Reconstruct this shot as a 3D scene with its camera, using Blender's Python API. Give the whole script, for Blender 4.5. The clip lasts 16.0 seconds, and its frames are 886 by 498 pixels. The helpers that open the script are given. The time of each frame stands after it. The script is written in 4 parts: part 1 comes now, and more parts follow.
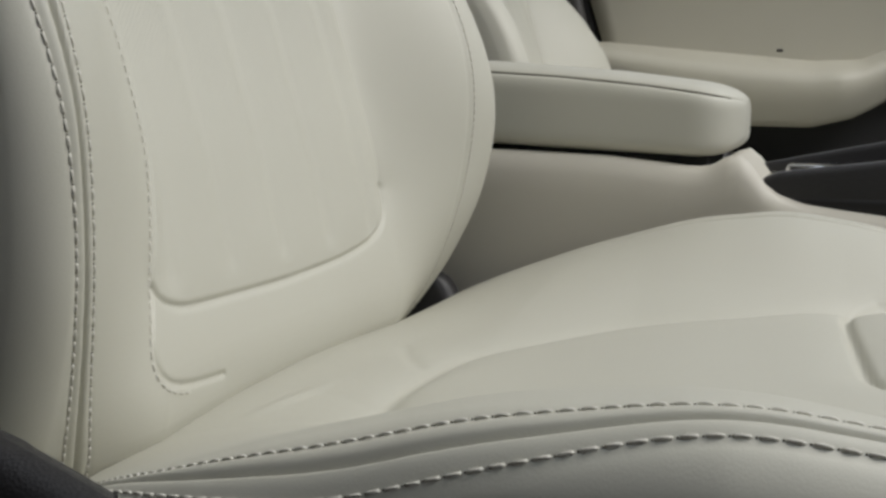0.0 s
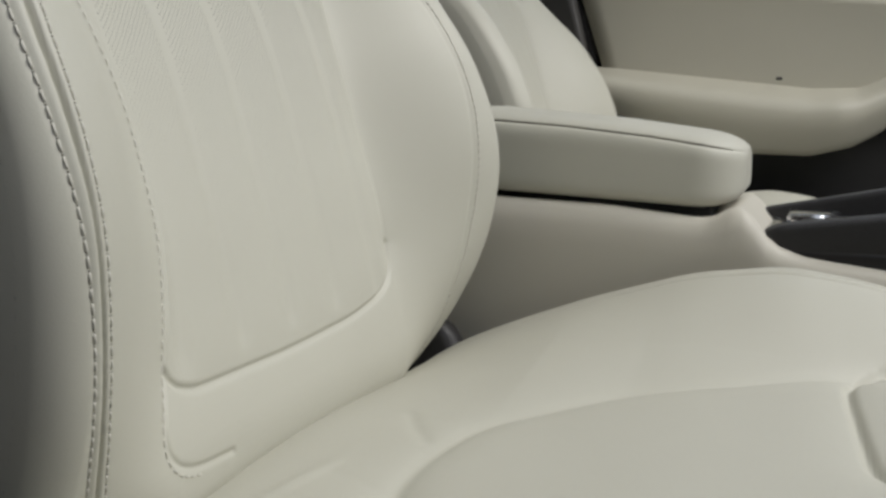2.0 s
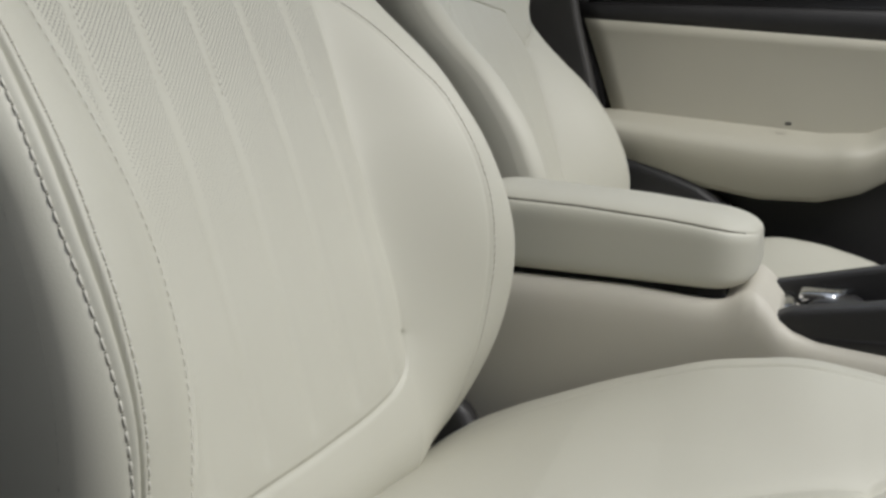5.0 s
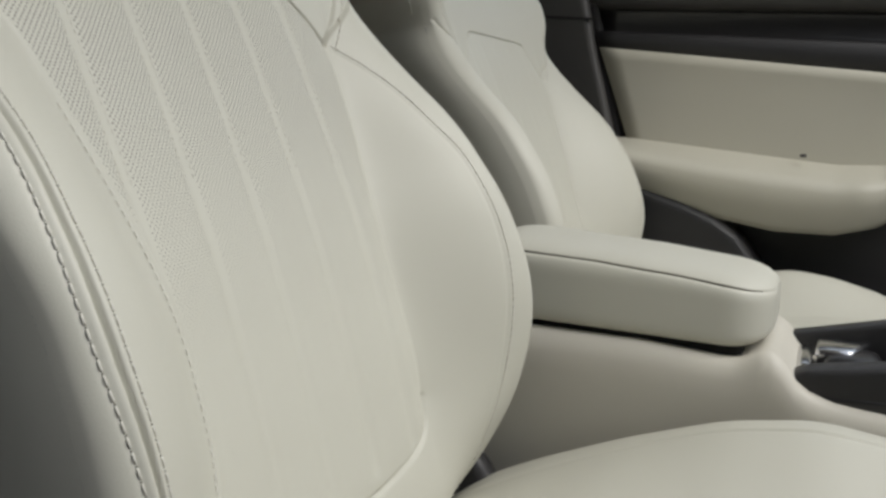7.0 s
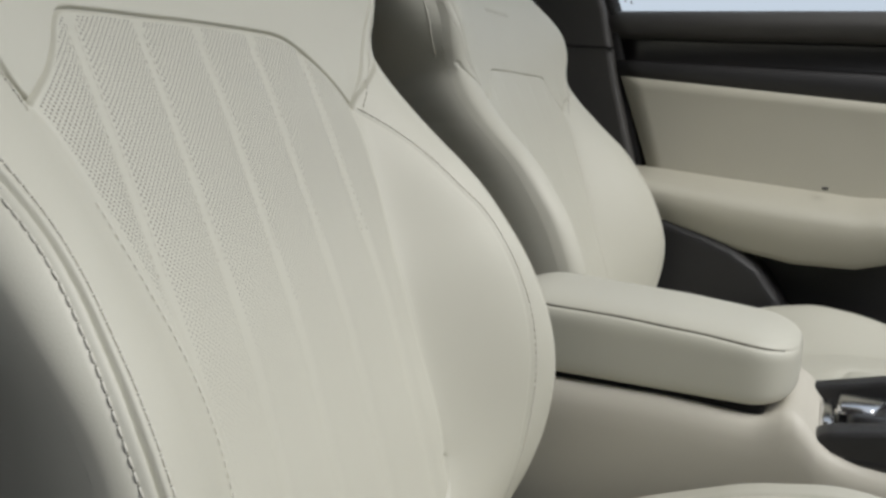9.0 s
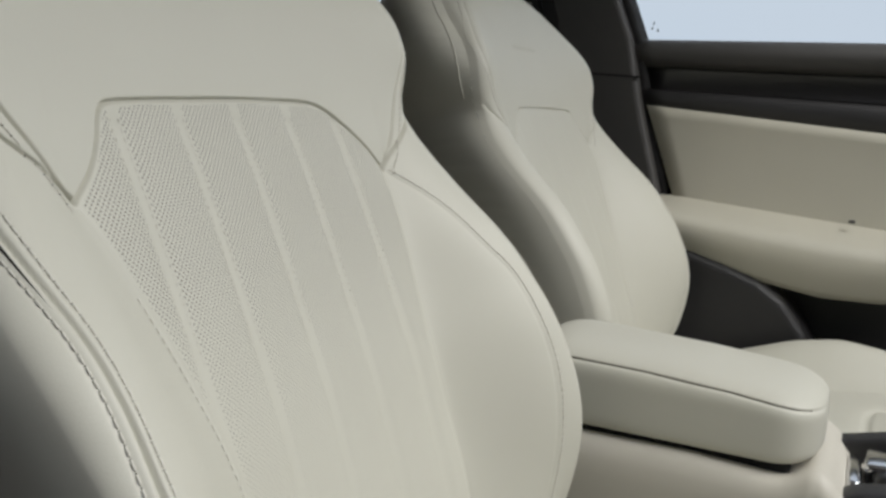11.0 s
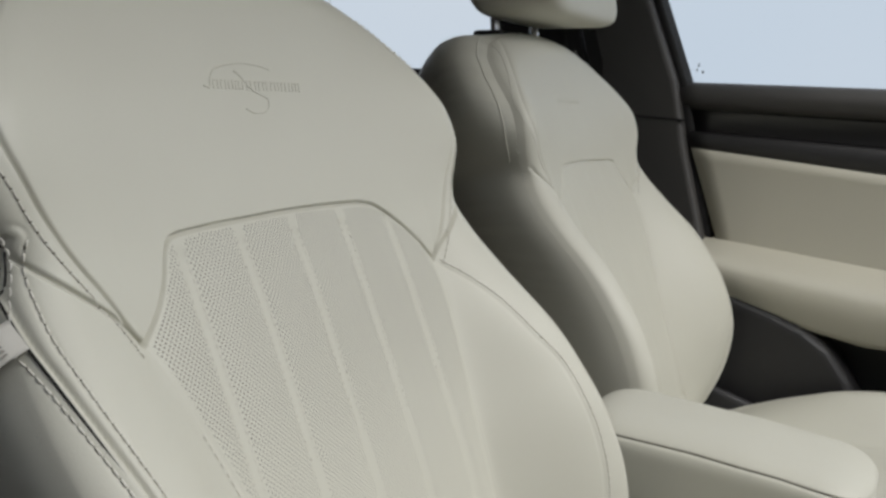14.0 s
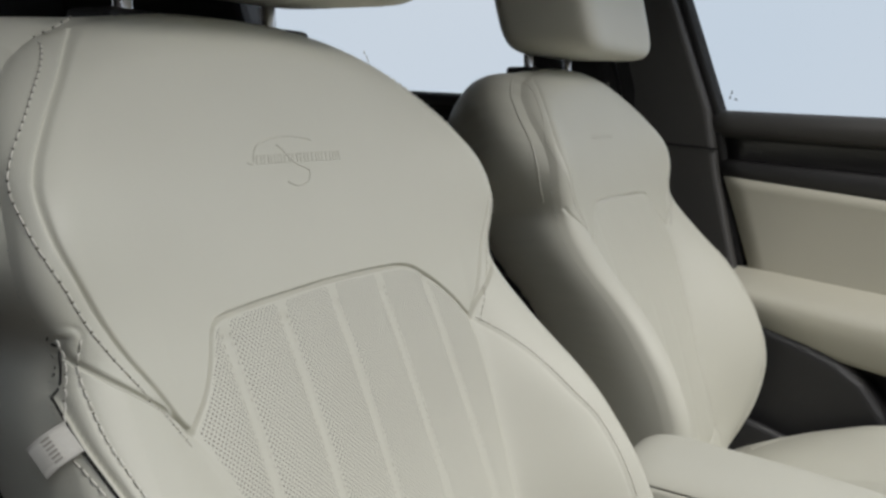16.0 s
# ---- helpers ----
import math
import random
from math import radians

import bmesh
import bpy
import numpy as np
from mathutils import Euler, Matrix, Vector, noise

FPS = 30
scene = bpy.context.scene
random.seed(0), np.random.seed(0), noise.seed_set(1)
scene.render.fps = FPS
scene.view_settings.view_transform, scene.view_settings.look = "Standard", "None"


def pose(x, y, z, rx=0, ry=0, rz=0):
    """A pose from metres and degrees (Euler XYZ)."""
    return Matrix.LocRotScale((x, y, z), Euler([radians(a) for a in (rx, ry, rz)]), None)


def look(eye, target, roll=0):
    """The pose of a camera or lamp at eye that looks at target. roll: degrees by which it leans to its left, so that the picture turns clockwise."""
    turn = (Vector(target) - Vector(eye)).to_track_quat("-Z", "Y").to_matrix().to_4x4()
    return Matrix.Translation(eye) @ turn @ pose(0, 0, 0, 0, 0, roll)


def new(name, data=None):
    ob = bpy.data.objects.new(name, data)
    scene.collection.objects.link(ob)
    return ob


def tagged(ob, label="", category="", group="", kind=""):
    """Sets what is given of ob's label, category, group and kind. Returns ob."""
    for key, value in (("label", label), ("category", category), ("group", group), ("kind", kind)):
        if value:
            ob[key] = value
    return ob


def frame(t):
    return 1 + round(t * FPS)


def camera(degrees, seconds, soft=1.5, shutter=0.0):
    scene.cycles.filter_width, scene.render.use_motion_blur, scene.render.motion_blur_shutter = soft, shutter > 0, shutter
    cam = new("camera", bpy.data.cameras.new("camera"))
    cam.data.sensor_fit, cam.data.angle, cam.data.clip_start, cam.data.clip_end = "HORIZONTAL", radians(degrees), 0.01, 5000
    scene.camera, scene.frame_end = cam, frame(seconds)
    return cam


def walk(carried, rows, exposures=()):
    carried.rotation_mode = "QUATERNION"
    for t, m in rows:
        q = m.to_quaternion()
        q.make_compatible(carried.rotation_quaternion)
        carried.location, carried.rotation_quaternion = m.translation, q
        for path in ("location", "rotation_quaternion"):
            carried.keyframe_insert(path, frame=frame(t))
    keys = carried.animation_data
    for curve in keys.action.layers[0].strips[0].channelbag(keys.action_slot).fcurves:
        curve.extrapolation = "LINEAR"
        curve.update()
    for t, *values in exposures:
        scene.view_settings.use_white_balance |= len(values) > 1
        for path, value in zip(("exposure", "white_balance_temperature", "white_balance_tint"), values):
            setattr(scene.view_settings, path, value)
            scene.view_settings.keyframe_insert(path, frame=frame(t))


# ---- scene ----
cam = camera(50.39, 16.0, soft=3.0)
PATH = [
    (0, 0.3644, 0.1012, 0.6766, 81.75, -0.033, 21.289),
    (0.5, 0.3628, 0.1008, 0.6869, 81.735, -0.106, 21.229),
    (1, 0.3613, 0.1004, 0.6975, 81.732, -0.145, 21.176),
    (1.5, 0.3598, 0.1, 0.7083, 81.736, -0.161, 21.133),
    (2, 0.3583, 0.0996, 0.7193, 81.746, -0.161, 21.104),
    (2.5, 0.3567, 0.0991, 0.7305, 81.758, -0.154, 21.093),
    (3, 0.3551, 0.0986, 0.7419, 81.772, -0.146, 21.102),
    (3.5, 0.3536, 0.0982, 0.7535, 81.784, -0.142, 21.134),
    (4, 0.3519, 0.0977, 0.7653, 81.795, -0.146, 21.189),
    (4.5, 0.3503, 0.0972, 0.7772, 81.803, -0.159, 21.269),
    (5, 0.3487, 0.0967, 0.7892, 81.807, -0.184, 21.374),
    (5.5, 0.347, 0.0961, 0.8014, 81.807, -0.22, 21.505),
    (6, 0.3453, 0.0956, 0.8137, 81.802, -0.269, 21.66),
    (6.5, 0.3436, 0.095, 0.826, 81.793, -0.33, 21.84),
    (7, 0.3419, 0.0945, 0.8385, 81.78, -0.4, 22.044),
    (7.5, 0.3402, 0.0939, 0.851, 81.763, -0.478, 22.27),
    (8, 0.3384, 0.0933, 0.8636, 81.742, -0.562, 22.517),
    (8.5, 0.3366, 0.0927, 0.8762, 81.718, -0.65, 22.784),
    (9, 0.3348, 0.092, 0.8889, 81.692, -0.739, 23.069),
    (9.5, 0.3329, 0.0914, 0.9015, 81.665, -0.826, 23.371),
    (10, 0.331, 0.0907, 0.9142, 81.637, -0.909, 23.687),
    (10.5, 0.3291, 0.0901, 0.9269, 81.608, -0.986, 24.017),
    (11, 0.3272, 0.0894, 0.9395, 81.581, -1.054, 24.358),
    (11.5, 0.3252, 0.0887, 0.9521, 81.555, -1.112, 24.71),
    (12, 0.3232, 0.0879, 0.9646, 81.531, -1.158, 25.07),
    (12.5, 0.3211, 0.0872, 0.977, 81.511, -1.192, 25.439),
    (13, 0.319, 0.0864, 0.9894, 81.494, -1.215, 25.814),
    (13.5, 0.3169, 0.0857, 1.0017, 81.481, -1.226, 26.195),
    (14, 0.3148, 0.0849, 1.0139, 81.472, -1.227, 26.583),
    (14.5, 0.3126, 0.0841, 1.0259, 81.467, -1.223, 26.977),
    (15, 0.3103, 0.0833, 1.0378, 81.467, -1.216, 27.378),
    (15.5, 0.3081, 0.0824, 1.0496, 81.471, -1.211, 27.785),
    (16, 0.3058, 0.0816, 1.0611, 81.479, -1.216, 28.202),
]
walk(cam, [(t, pose(x, y, z, rx, ry, rz)) for t, x, y, z, rx, ry, rz in PATH], [(0, -0.10), (4, -0.06), (8.5, 0.03), (13, 0.0), (16, 0.0)])

# ---- world and light ----
world = bpy.data.worlds.new("studio_air")
scene.world = world
world.use_nodes = True
_bg = world.node_tree.nodes["Background"]
_co = world.node_tree.nodes.new("ShaderNodeTexCoord")
_cloud = world.node_tree.nodes.new("ShaderNodeTexNoise")
_cloud.inputs["Scale"].default_value, _cloud.inputs["Detail"].default_value = 2.2, 1.0
_mix = world.node_tree.nodes.new("ShaderNodeMix")
_mix.data_type = "RGBA"
_mix.inputs[6].default_value, _mix.inputs[7].default_value = (0.68, 0.80, 0.94, 1), (0.92, 0.95, 1.0, 1)
world.node_tree.links.new(_co.outputs["Generated"], _cloud.inputs["Vector"])
world.node_tree.links.new(_cloud.outputs["Fac"], _mix.inputs[0])
world.node_tree.links.new(_mix.outputs[2], _bg.inputs["Color"])
_bg.inputs["Strength"].default_value = 0.80


def area_lamp(name, eye, target, w, h, power, color):
    d = bpy.data.lights.new(name, "AREA")
    d.shape, d.size, d.size_y, d.energy, d.color = "RECTANGLE", w, h, power, color
    ob = new(name, d)
    ob.matrix_world = look(eye, target)
    return ob


# unseen area lamp ahead of the windscreen, added for the light from the front
area_lamp("front_area_lamp", (1.9, 0.88, 2.8), (0.1, 0.90, 0.6), 1.7, 1.5, 66, (1.0, 0.972, 0.93))


# ---- materials ----
def material(name, color, rough, metal=0.0, coat=0.0):
    m = bpy.data.materials.new(name)
    m.use_nodes = True
    b = m.node_tree.nodes["Principled BSDF"]
    b.inputs["Base Color"].default_value = (*color, 1)
    b.inputs["Roughness"].default_value = rough
    b.inputs["Metallic"].default_value = metal
    b.inputs["Coat Weight"].default_value = coat
    return m


def nodes_of(m):
    return m.node_tree.nodes, m.node_tree.links, m.node_tree.nodes["Principled BSDF"]


def math_node(m, op, a, b=None):
    n, l, _ = nodes_of(m)
    q = n.new("ShaderNodeMath")
    q.operation = op
    for i, v in enumerate((a, b)):
        if v is None:
            continue
        if isinstance(v, (int, float)):
            q.inputs[i].default_value = v
        else:
            l.new(v, q.inputs[i])
    return q.outputs[0]


def grain(m, color, color_b, scale_big, scale_fine, bump, rough_lo, rough_hi, mix_with=None):
    """Two scales of variation: soft mottling in the colour, fine pebbled relief in the bump."""
    n, l, b = nodes_of(m)
    co = n.new("ShaderNodeTexCoord").outputs["Object"]
    big = n.new("ShaderNodeTexNoise")
    big.inputs["Scale"].default_value, big.inputs["Detail"].default_value = scale_big, 4
    l.new(co, big.inputs["Vector"])
    mix = n.new("ShaderNodeMix")
    mix.data_type = "RGBA"
    mix.inputs[6].default_value, mix.inputs[7].default_value = (*color, 1), (*color_b, 1)
    l.new(big.outputs["Fac"], mix.inputs[0])
    out = mix.outputs[2]
    fine = n.new("ShaderNodeTexVoronoi")
    fine.inputs["Scale"].default_value = scale_fine
    l.new(co, fine.inputs["Vector"])
    fine2 = n.new("ShaderNodeTexNoise")
    fine2.inputs["Scale"].default_value, fine2.inputs["Detail"].default_value = scale_fine * 0.4, 5
    l.new(co, fine2.inputs["Vector"])
    height = math_node(m, "ADD", fine.outputs["Distance"], fine2.outputs["Fac"])
    bp = n.new("ShaderNodeBump")
    bp.inputs["Strength"].default_value, bp.inputs["Distance"].default_value = bump, 0.0006
    l.new(height, bp.inputs["Height"])
    l.new(bp.outputs["Normal"], b.inputs["Normal"])
    rr = n.new("ShaderNodeMapRange")
    rr.inputs["To Min"].default_value, rr.inputs["To Max"].default_value = rough_lo, rough_hi
    l.new(fine2.outputs["Fac"], rr.inputs["Value"])
    l.new(rr.outputs[0], b.inputs["Roughness"])
    l.new(out, b.inputs["Base Color"])
    return out, height, bp


CREAM, CREAM_B = (0.545, 0.535, 0.462), (0.515, 0.502, 0.432)
leather = material("cream_leather", CREAM, 0.5)
grain(leather, CREAM, CREAM_B, 9, 1100, 0.07, 0.42, 0.58)
leather_console = material("console_cream", (0.50, 0.47, 0.405), 0.5)
grain(leather_console, (0.55, 0.525, 0.455), (0.52, 0.49, 0.425), 9, 900, 0.1, 0.42, 0.56)


# warmer cream of the door trim, also darkened for the dimmer light there
door_cream_dimmed = material("warm_cream_dimmed", (0.47, 0.44, 0.355), 0.5)
grain(door_cream_dimmed, (0.465, 0.447, 0.372), (0.435, 0.416, 0.345), 8, 900, 0.08, 0.45, 0.6)


def perforated():
    """Cream leather with a honeycomb of punched holes between the sewn ribs."""
    m = material("perforated_leather", CREAM, 0.55)
    out, height, bp = grain(m, CREAM, CREAM_B, 9, 1100, 0.07, 0.48, 0.62)
    n, l, b = nodes_of(m)
    co = n.new("ShaderNodeTexCoord").outputs["Object"]
    sep = n.new("ShaderNodeSeparateXYZ")
    l.new(co, sep.inputs[0])
    p = 0.0037
    rowv = math_node(m, "DIVIDE", sep.outputs["Z"], p * 0.48)
    par = math_node(m, "MULTIPLY", math_node(m, "MODULO", math_node(m, "FLOOR", rowv), 2.0), 0.5)
    colv = math_node(m, "ADD", math_node(m, "DIVIDE", sep.outputs["Y"], p), par)
    fa = math_node(m, "MULTIPLY", math_node(m, "SUBTRACT", math_node(m, "FRACT", math_node(m, "ADD", colv, 200.0)), 0.5), p)
    fb = math_node(m, "MULTIPLY", math_node(m, "SUBTRACT", math_node(m, "FRACT", rowv), 0.5), p * 0.48)
    r2 = math_node(m, "ADD", math_node(m, "MULTIPLY", fa, fa), math_node(m, "MULTIPLY", fb, fb))
    # the punching thins out towards the lumbar end of the panel
    fade = n.new("ShaderNodeMapRange")
    fade.inputs["From Min"].default_value, fade.inputs["From Max"].default_value = 0.66, 0.84
    fade.inputs["To Min"].default_value, fade.inputs["To Max"].default_value = 0.00010, 0.00061
    l.new(sep.outputs["Z"], fade.inputs["Value"])
    hole = math_node(m, "LESS_THAN", r2, math_node(m, "MULTIPLY", fade.outputs[0], fade.outputs[0]))
    # the sewn ribs carry no holes
    rib = math_node(m, "ABSOLUTE", math_node(m, "SUBTRACT", math_node(m, "FRACT", math_node(m, "ADD", math_node(m, "DIVIDE", sep.outputs["Y"], RIB), 20.5)), 0.5))
    hole = math_node(m, "MULTIPLY", hole, math_node(m, "GREATER_THAN", rib, 0.088))
    mix = n.new("ShaderNodeMix")
    mix.data_type = "RGBA"
    l.new(hole, mix.inputs[0])
    l.new(out, mix.inputs[6])
    mix.inputs[7].default_value = (0.14, 0.128, 0.108, 1)
    l.new(mix.outputs[2], b.inputs["Base Color"])
    l.new(math_node(m, "SUBTRACT", height, math_node(m, "MULTIPLY", hole, 2.0)), bp.inputs["Height"])
    return m


RIB = 0.0575
leather_perf = perforated()
hole_dark = material("needle_hole_shade", (0.13, 0.12, 0.10), 0.9)
thread = material("cream_thread", (0.66, 0.64, 0.57), 0.7)
grain(thread, (0.64, 0.62, 0.56), (0.56, 0.54, 0.48), 60, 2500, 0.04, 0.6, 0.8)
plastic = material("charcoal_plastic", (0.030, 0.029, 0.031), 0.45)
grain(plastic, (0.020, 0.019, 0.020), (0.015, 0.0145, 0.0155), 14, 700, 0.3, 0.38, 0.6)
plastic_grey = material("grey_pillar_plastic", (0.085, 0.082, 0.080), 0.55)
grain(plastic_grey, (0.052, 0.049, 0.046), (0.043, 0.041, 0.039), 14, 700, 0.3, 0.48, 0.68)
gloss_black = material("gloss_black_trim", (0.012, 0.011, 0.011), 0.30, coat=0.15)
grain(gloss_black, (0.012, 0.012, 0.013), (0.018, 0.016, 0.016), 20, 300, 0.02, 0.25, 0.38)
chrome = material("chrome", (0.75, 0.75, 0.76), 0.15, metal=1.0)
grain(chrome, (0.76, 0.76, 0.77), (0.68, 0.68, 0.7), 30, 400, 0.03, 0.1, 0.22)
# cloth of the unseen light blockers on the near side
blocker_cloth = material("dark_brown_cloth", (0.05, 0.042, 0.037), 0.95)
grain(blocker_cloth, (0.055, 0.046, 0.04), (0.04, 0.034, 0.03), 3, 200, 0.4, 0.9, 1.0)
carpet = material("black_carpet", (0.012, 0.012, 0.012), 0.95)
grain(carpet, (0.014, 0.013, 0.013), (0.009, 0.009, 0.009), 30, 1200, 0.8, 0.9, 1.0)
headliner = material("grey_headliner", (0.42, 0.41, 0.38), 0.9)
grain(headliner, (0.43, 0.42, 0.39), (0.38, 0.37, 0.34), 12, 900, 0.3, 0.85, 0.95)
concrete = material("studio_floor_paint", (0.30, 0.30, 0.31), 0.6)
grain(concrete, (0.20, 0.172, 0.152), (0.165, 0.142, 0.126), 1.5, 60, 0.2, 0.5, 0.75)
label_white = material("white_woven_label", (0.60, 0.585, 0.53), 0.8)
grain(label_white, (0.62, 0.6, 0.55), (0.55, 0.53, 0.48), 80, 2500, 0.4, 0.7, 0.9)
label_grey = material("grey_label_print", (0.30, 0.28, 0.25), 0.8)
glass = material("window_glass", (0.9, 0.93, 0.95), 0.02)
glass.node_tree.nodes["Principled BSDF"].inputs["Transmission Weight"].default_value = 1.0
glass.node_tree.nodes["Principled BSDF"].inputs["IOR"].default_value = 1.02


# ---- building helpers ----
def thing(name, label, category, group="", kind=""):
    e = new(name)
    e.empty_display_size = 0.05
    return tagged(e, label, category, group, kind)


def mesh_object(name, verts, faces, mat, parent=None, label="", smooth=True, normals=None):
    me = bpy.data.meshes.new(name)
    me.from_pydata([tuple(map(float, v)) for v in verts], [], [tuple(map(int, f)) for f in faces])
    me.materials.append(mat)
    if smooth:
        me.shade_smooth()
    if normals is not None:
        me.normals_split_custom_set_from_vertices([tuple(map(float, q)) for q in normals])
    ob = new(name, me)
    if parent is not None:
        ob.parent = parent
    if label:
        tagged(ob, label)
    return ob


def grid_normals(p, up):
    """Smooth normals of a grid of points, on the side of the vector up."""
    q = np.cross(np.gradient(p, axis=0), np.gradient(p, axis=1))
    q /= np.linalg.norm(q, axis=2)[..., None] + 1e-12
    q *= np.sign((q * np.array(up)).sum(2))[..., None] + 1e-9
    return q.reshape(-1, 3)


def part(name, bm, mat, parent=None, label="", smooth=True):
    bmesh.ops.recalc_face_normals(bm, faces=bm.faces)
    me = bpy.data.meshes.new(name)
    bm.to_mesh(me)
    bm.free()
    me.materials.append(mat)
    if smooth:
        me.shade_smooth()
    ob = new(name, me)
    if parent is not None:
        ob.parent = parent
    if label:
        tagged(ob, label)
    return ob


def box_bm(lo, hi, bevel=0.01, segments=3):
    bm = bmesh.new()
    bmesh.ops.create_cube(bm, size=1)
    lo, hi = Vector(lo), Vector(hi)
    for v in bm.verts:
        v.co = Vector([(lo[i] + hi[i]) / 2 + v.co[i] * (hi[i] - lo[i]) for i in range(3)])
    if bevel:
        bmesh.ops.bevel(bm, geom=list(bm.edges), offset=bevel, segments=segments, profile=0.5, affect="EDGES")
    return bm


def prism_bm(outline, axis, a, b, bevel=0.006, segments=2):
    """A slab with the given outline in the two other axes, from a to b along the axis."""
    bm = bmesh.new()
    def at(p, d):
        p = list(p)
        p.insert("xyz".index(axis), d)
        return p
    lo = [bm.verts.new(at(p, a)) for p in outline]
    hi = [bm.verts.new(at(p, b)) for p in outline]
    n = len(outline)
    bm.faces.new(lo)
    bm.faces.new(hi[::-1])
    for i in range(n):
        bm.faces.new((lo[i], hi[i], hi[(i + 1) % n], lo[(i + 1) % n]))
    bmesh.ops.recalc_face_normals(bm, faces=bm.faces)
    if bevel:
        bmesh.ops.bevel(bm, geom=list(bm.edges), offset=bevel, segments=segments, profile=0.5, affect="EDGES", clamp_overlap=True)
    return bm


def spline(points, n):
    """n points on a smooth curve through the given ones (Catmull-Rom), even in length."""
    p = np.array(points, float)
    q = np.vstack([2 * p[0] - p[1], p, 2 * p[-1] - p[-2]])
    out = []
    for i in range(1, len(q) - 2):
        t = np.linspace(0, 1, 24, endpoint=False)[:, None]
        a, b, c, d = q[i - 1], q[i], q[i + 1], q[i + 2]
        out.append(0.5 * (2 * b + (c - a) * t + (2 * a - 5 * b + 4 * c - d) * t ** 2 + (3 * b - a - 3 * c + d) * t ** 3))
    out = np.vstack(out + [p[-1:]])
    s = np.r_[0, np.cumsum(np.linalg.norm(np.diff(out, axis=0), axis=1))]
    w = np.linspace(0, s[-1], n)
    return np.stack([np.interp(w, s, out[:, k]) for k in range(out.shape[1])], 1)


def near_curve(u, v, curve, reach=0.05):
    """Distance of each (u, v) from a polyline; past the reach only roughly."""
    curve = np.array(curve, float)
    d = np.full(u.shape, 9.0)
    for q in curve[::6]:
        d = np.minimum(d, np.hypot(u - q[0], v - q[1]))
    step = 6 * np.linalg.norm(np.diff(curve, axis=0), axis=1).max()
    near = d < reach + step
    uu, vv = u[near], v[near]
    dd = np.full(uu.shape, 9.0)
    for a, b in zip(curve[:-1], curve[1:]):
        ab = b - a
        t = np.clip(((uu - a[0]) * ab[0] + (vv - a[1]) * ab[1]) / (ab @ ab + 1e-12), 0, 1)
        dd = np.minimum(dd, np.hypot(uu - a[0] - t * ab[0], vv - a[1] - t * ab[1]))
    d[near] = dd
    return d


def tube_mesh(points, radius, sides=8):
    p = np.array(points, float)
    tang = np.gradient(p, axis=0)
    tang /= np.linalg.norm(tang, axis=1)[:, None] + 1e-12
    ref = np.array([0.31, 0.17, 0.93])
    a = np.cross(tang, ref)
    a /= np.linalg.norm(a, axis=1)[:, None]
    b = np.cross(tang, a)
    ang = np.linspace(0, 2 * np.pi, sides, endpoint=False)
    v = (p[:, None] + radius * (a[:, None] * np.cos(ang)[None, :, None] + b[:, None] * np.sin(ang)[None, :, None])).reshape(-1, 3)
    f = [(i * sides + k, i * sides + (k + 1) % sides, (i + 1) * sides + (k + 1) % sides, (i + 1) * sides + k) for i in range(len(p) - 1) for k in range(sides)]
    f += [tuple(range(sides))[::-1], tuple((len(p) - 1) * sides + k for k in range(sides))]
    return v, f


def stitches(points, normals, length, gap, radius, rise=0.0):
    """Short thread capsules along a seam, each dipping into the leather at its ends."""
    p = np.array(points)
    s = np.r_[0, np.cumsum(np.linalg.norm(np.diff(p, axis=0), axis=1))]
    at = lambda w, q: np.array([np.interp(w, s, q[:, k]) for k in range(3)])
    V, F, w = [], [], 0.0
    nn = np.array(normals)
    while w + length < s[-1]:
        c = []
        for k, lift in zip((0, 0.2, 0.5, 0.8, 1), (-0.6, 0.5, 0.9, 0.5, -0.6)):
            c.append(at(w + k * length, p) + at(w + k * length, nn) * radius * (lift + rise))
        v, f = tube_mesh(c, radius, 6)
        F += [tuple(i + sum(map(len, V)) for i in q) for q in f]
        V.append(v)
        w += length + gap
    return (np.vstack(V), F) if V else (np.zeros((0, 3)), [])


def needle_holes(points, normals, step, radius=0.00060):
    """Small dark discs sunk where each stitch enters the leather."""
    p, nn = np.array(points), np.array(normals)
    s = np.r_[0, np.cumsum(np.linalg.norm(np.diff(p, axis=0), axis=1))]
    V, F = [], []
    for w in np.arange(step - 0.0007, s[-1], step):
        c = np.array([np.interp(w, s, p[:, k]) for k in range(3)])
        q = np.array([np.interp(w, s, nn[:, k]) for k in range(3)])
        a = np.cross(q, (0.3, 0.2, 0.9))
        a /= np.linalg.norm(a)
        b = np.cross(q, a)
        k0 = len(V)
        for h, r in ((-0.0006, radius), (0.0002, radius), (0.0004, radius * 0.6)):
            V += [c + q * h + r * (a * math.cos(t) + b * math.sin(t)) for t in np.arange(6) * math.pi / 3]
        F += [(k0 + i * 6 + j, k0 + i * 6 + (j + 1) % 6, k0 + i * 6 + 6 + (j + 1) % 6, k0 + i * 6 + 6 + j) for i in (0, 1) for j in range(6)]
        F.append(tuple(k0 + 12 + j for j in range(6)))
    return np.array(V), F


def joined(chunks):
    V, F, k = [], [], 0
    for v, f in chunks:
        V.append(v)
        F += [tuple(i + k for i in q) for q in f]
        k += len(v)
    return np.vstack(V), F


# ---- front seat ----
def smooth01(t):
    t = np.clip(t, 0, 1)
    return t * t * (3 - 2 * t)


def lerp_table(z, table):
    t = np.array(table)
    return np.interp(z, t[:, 0], t[:, 1])


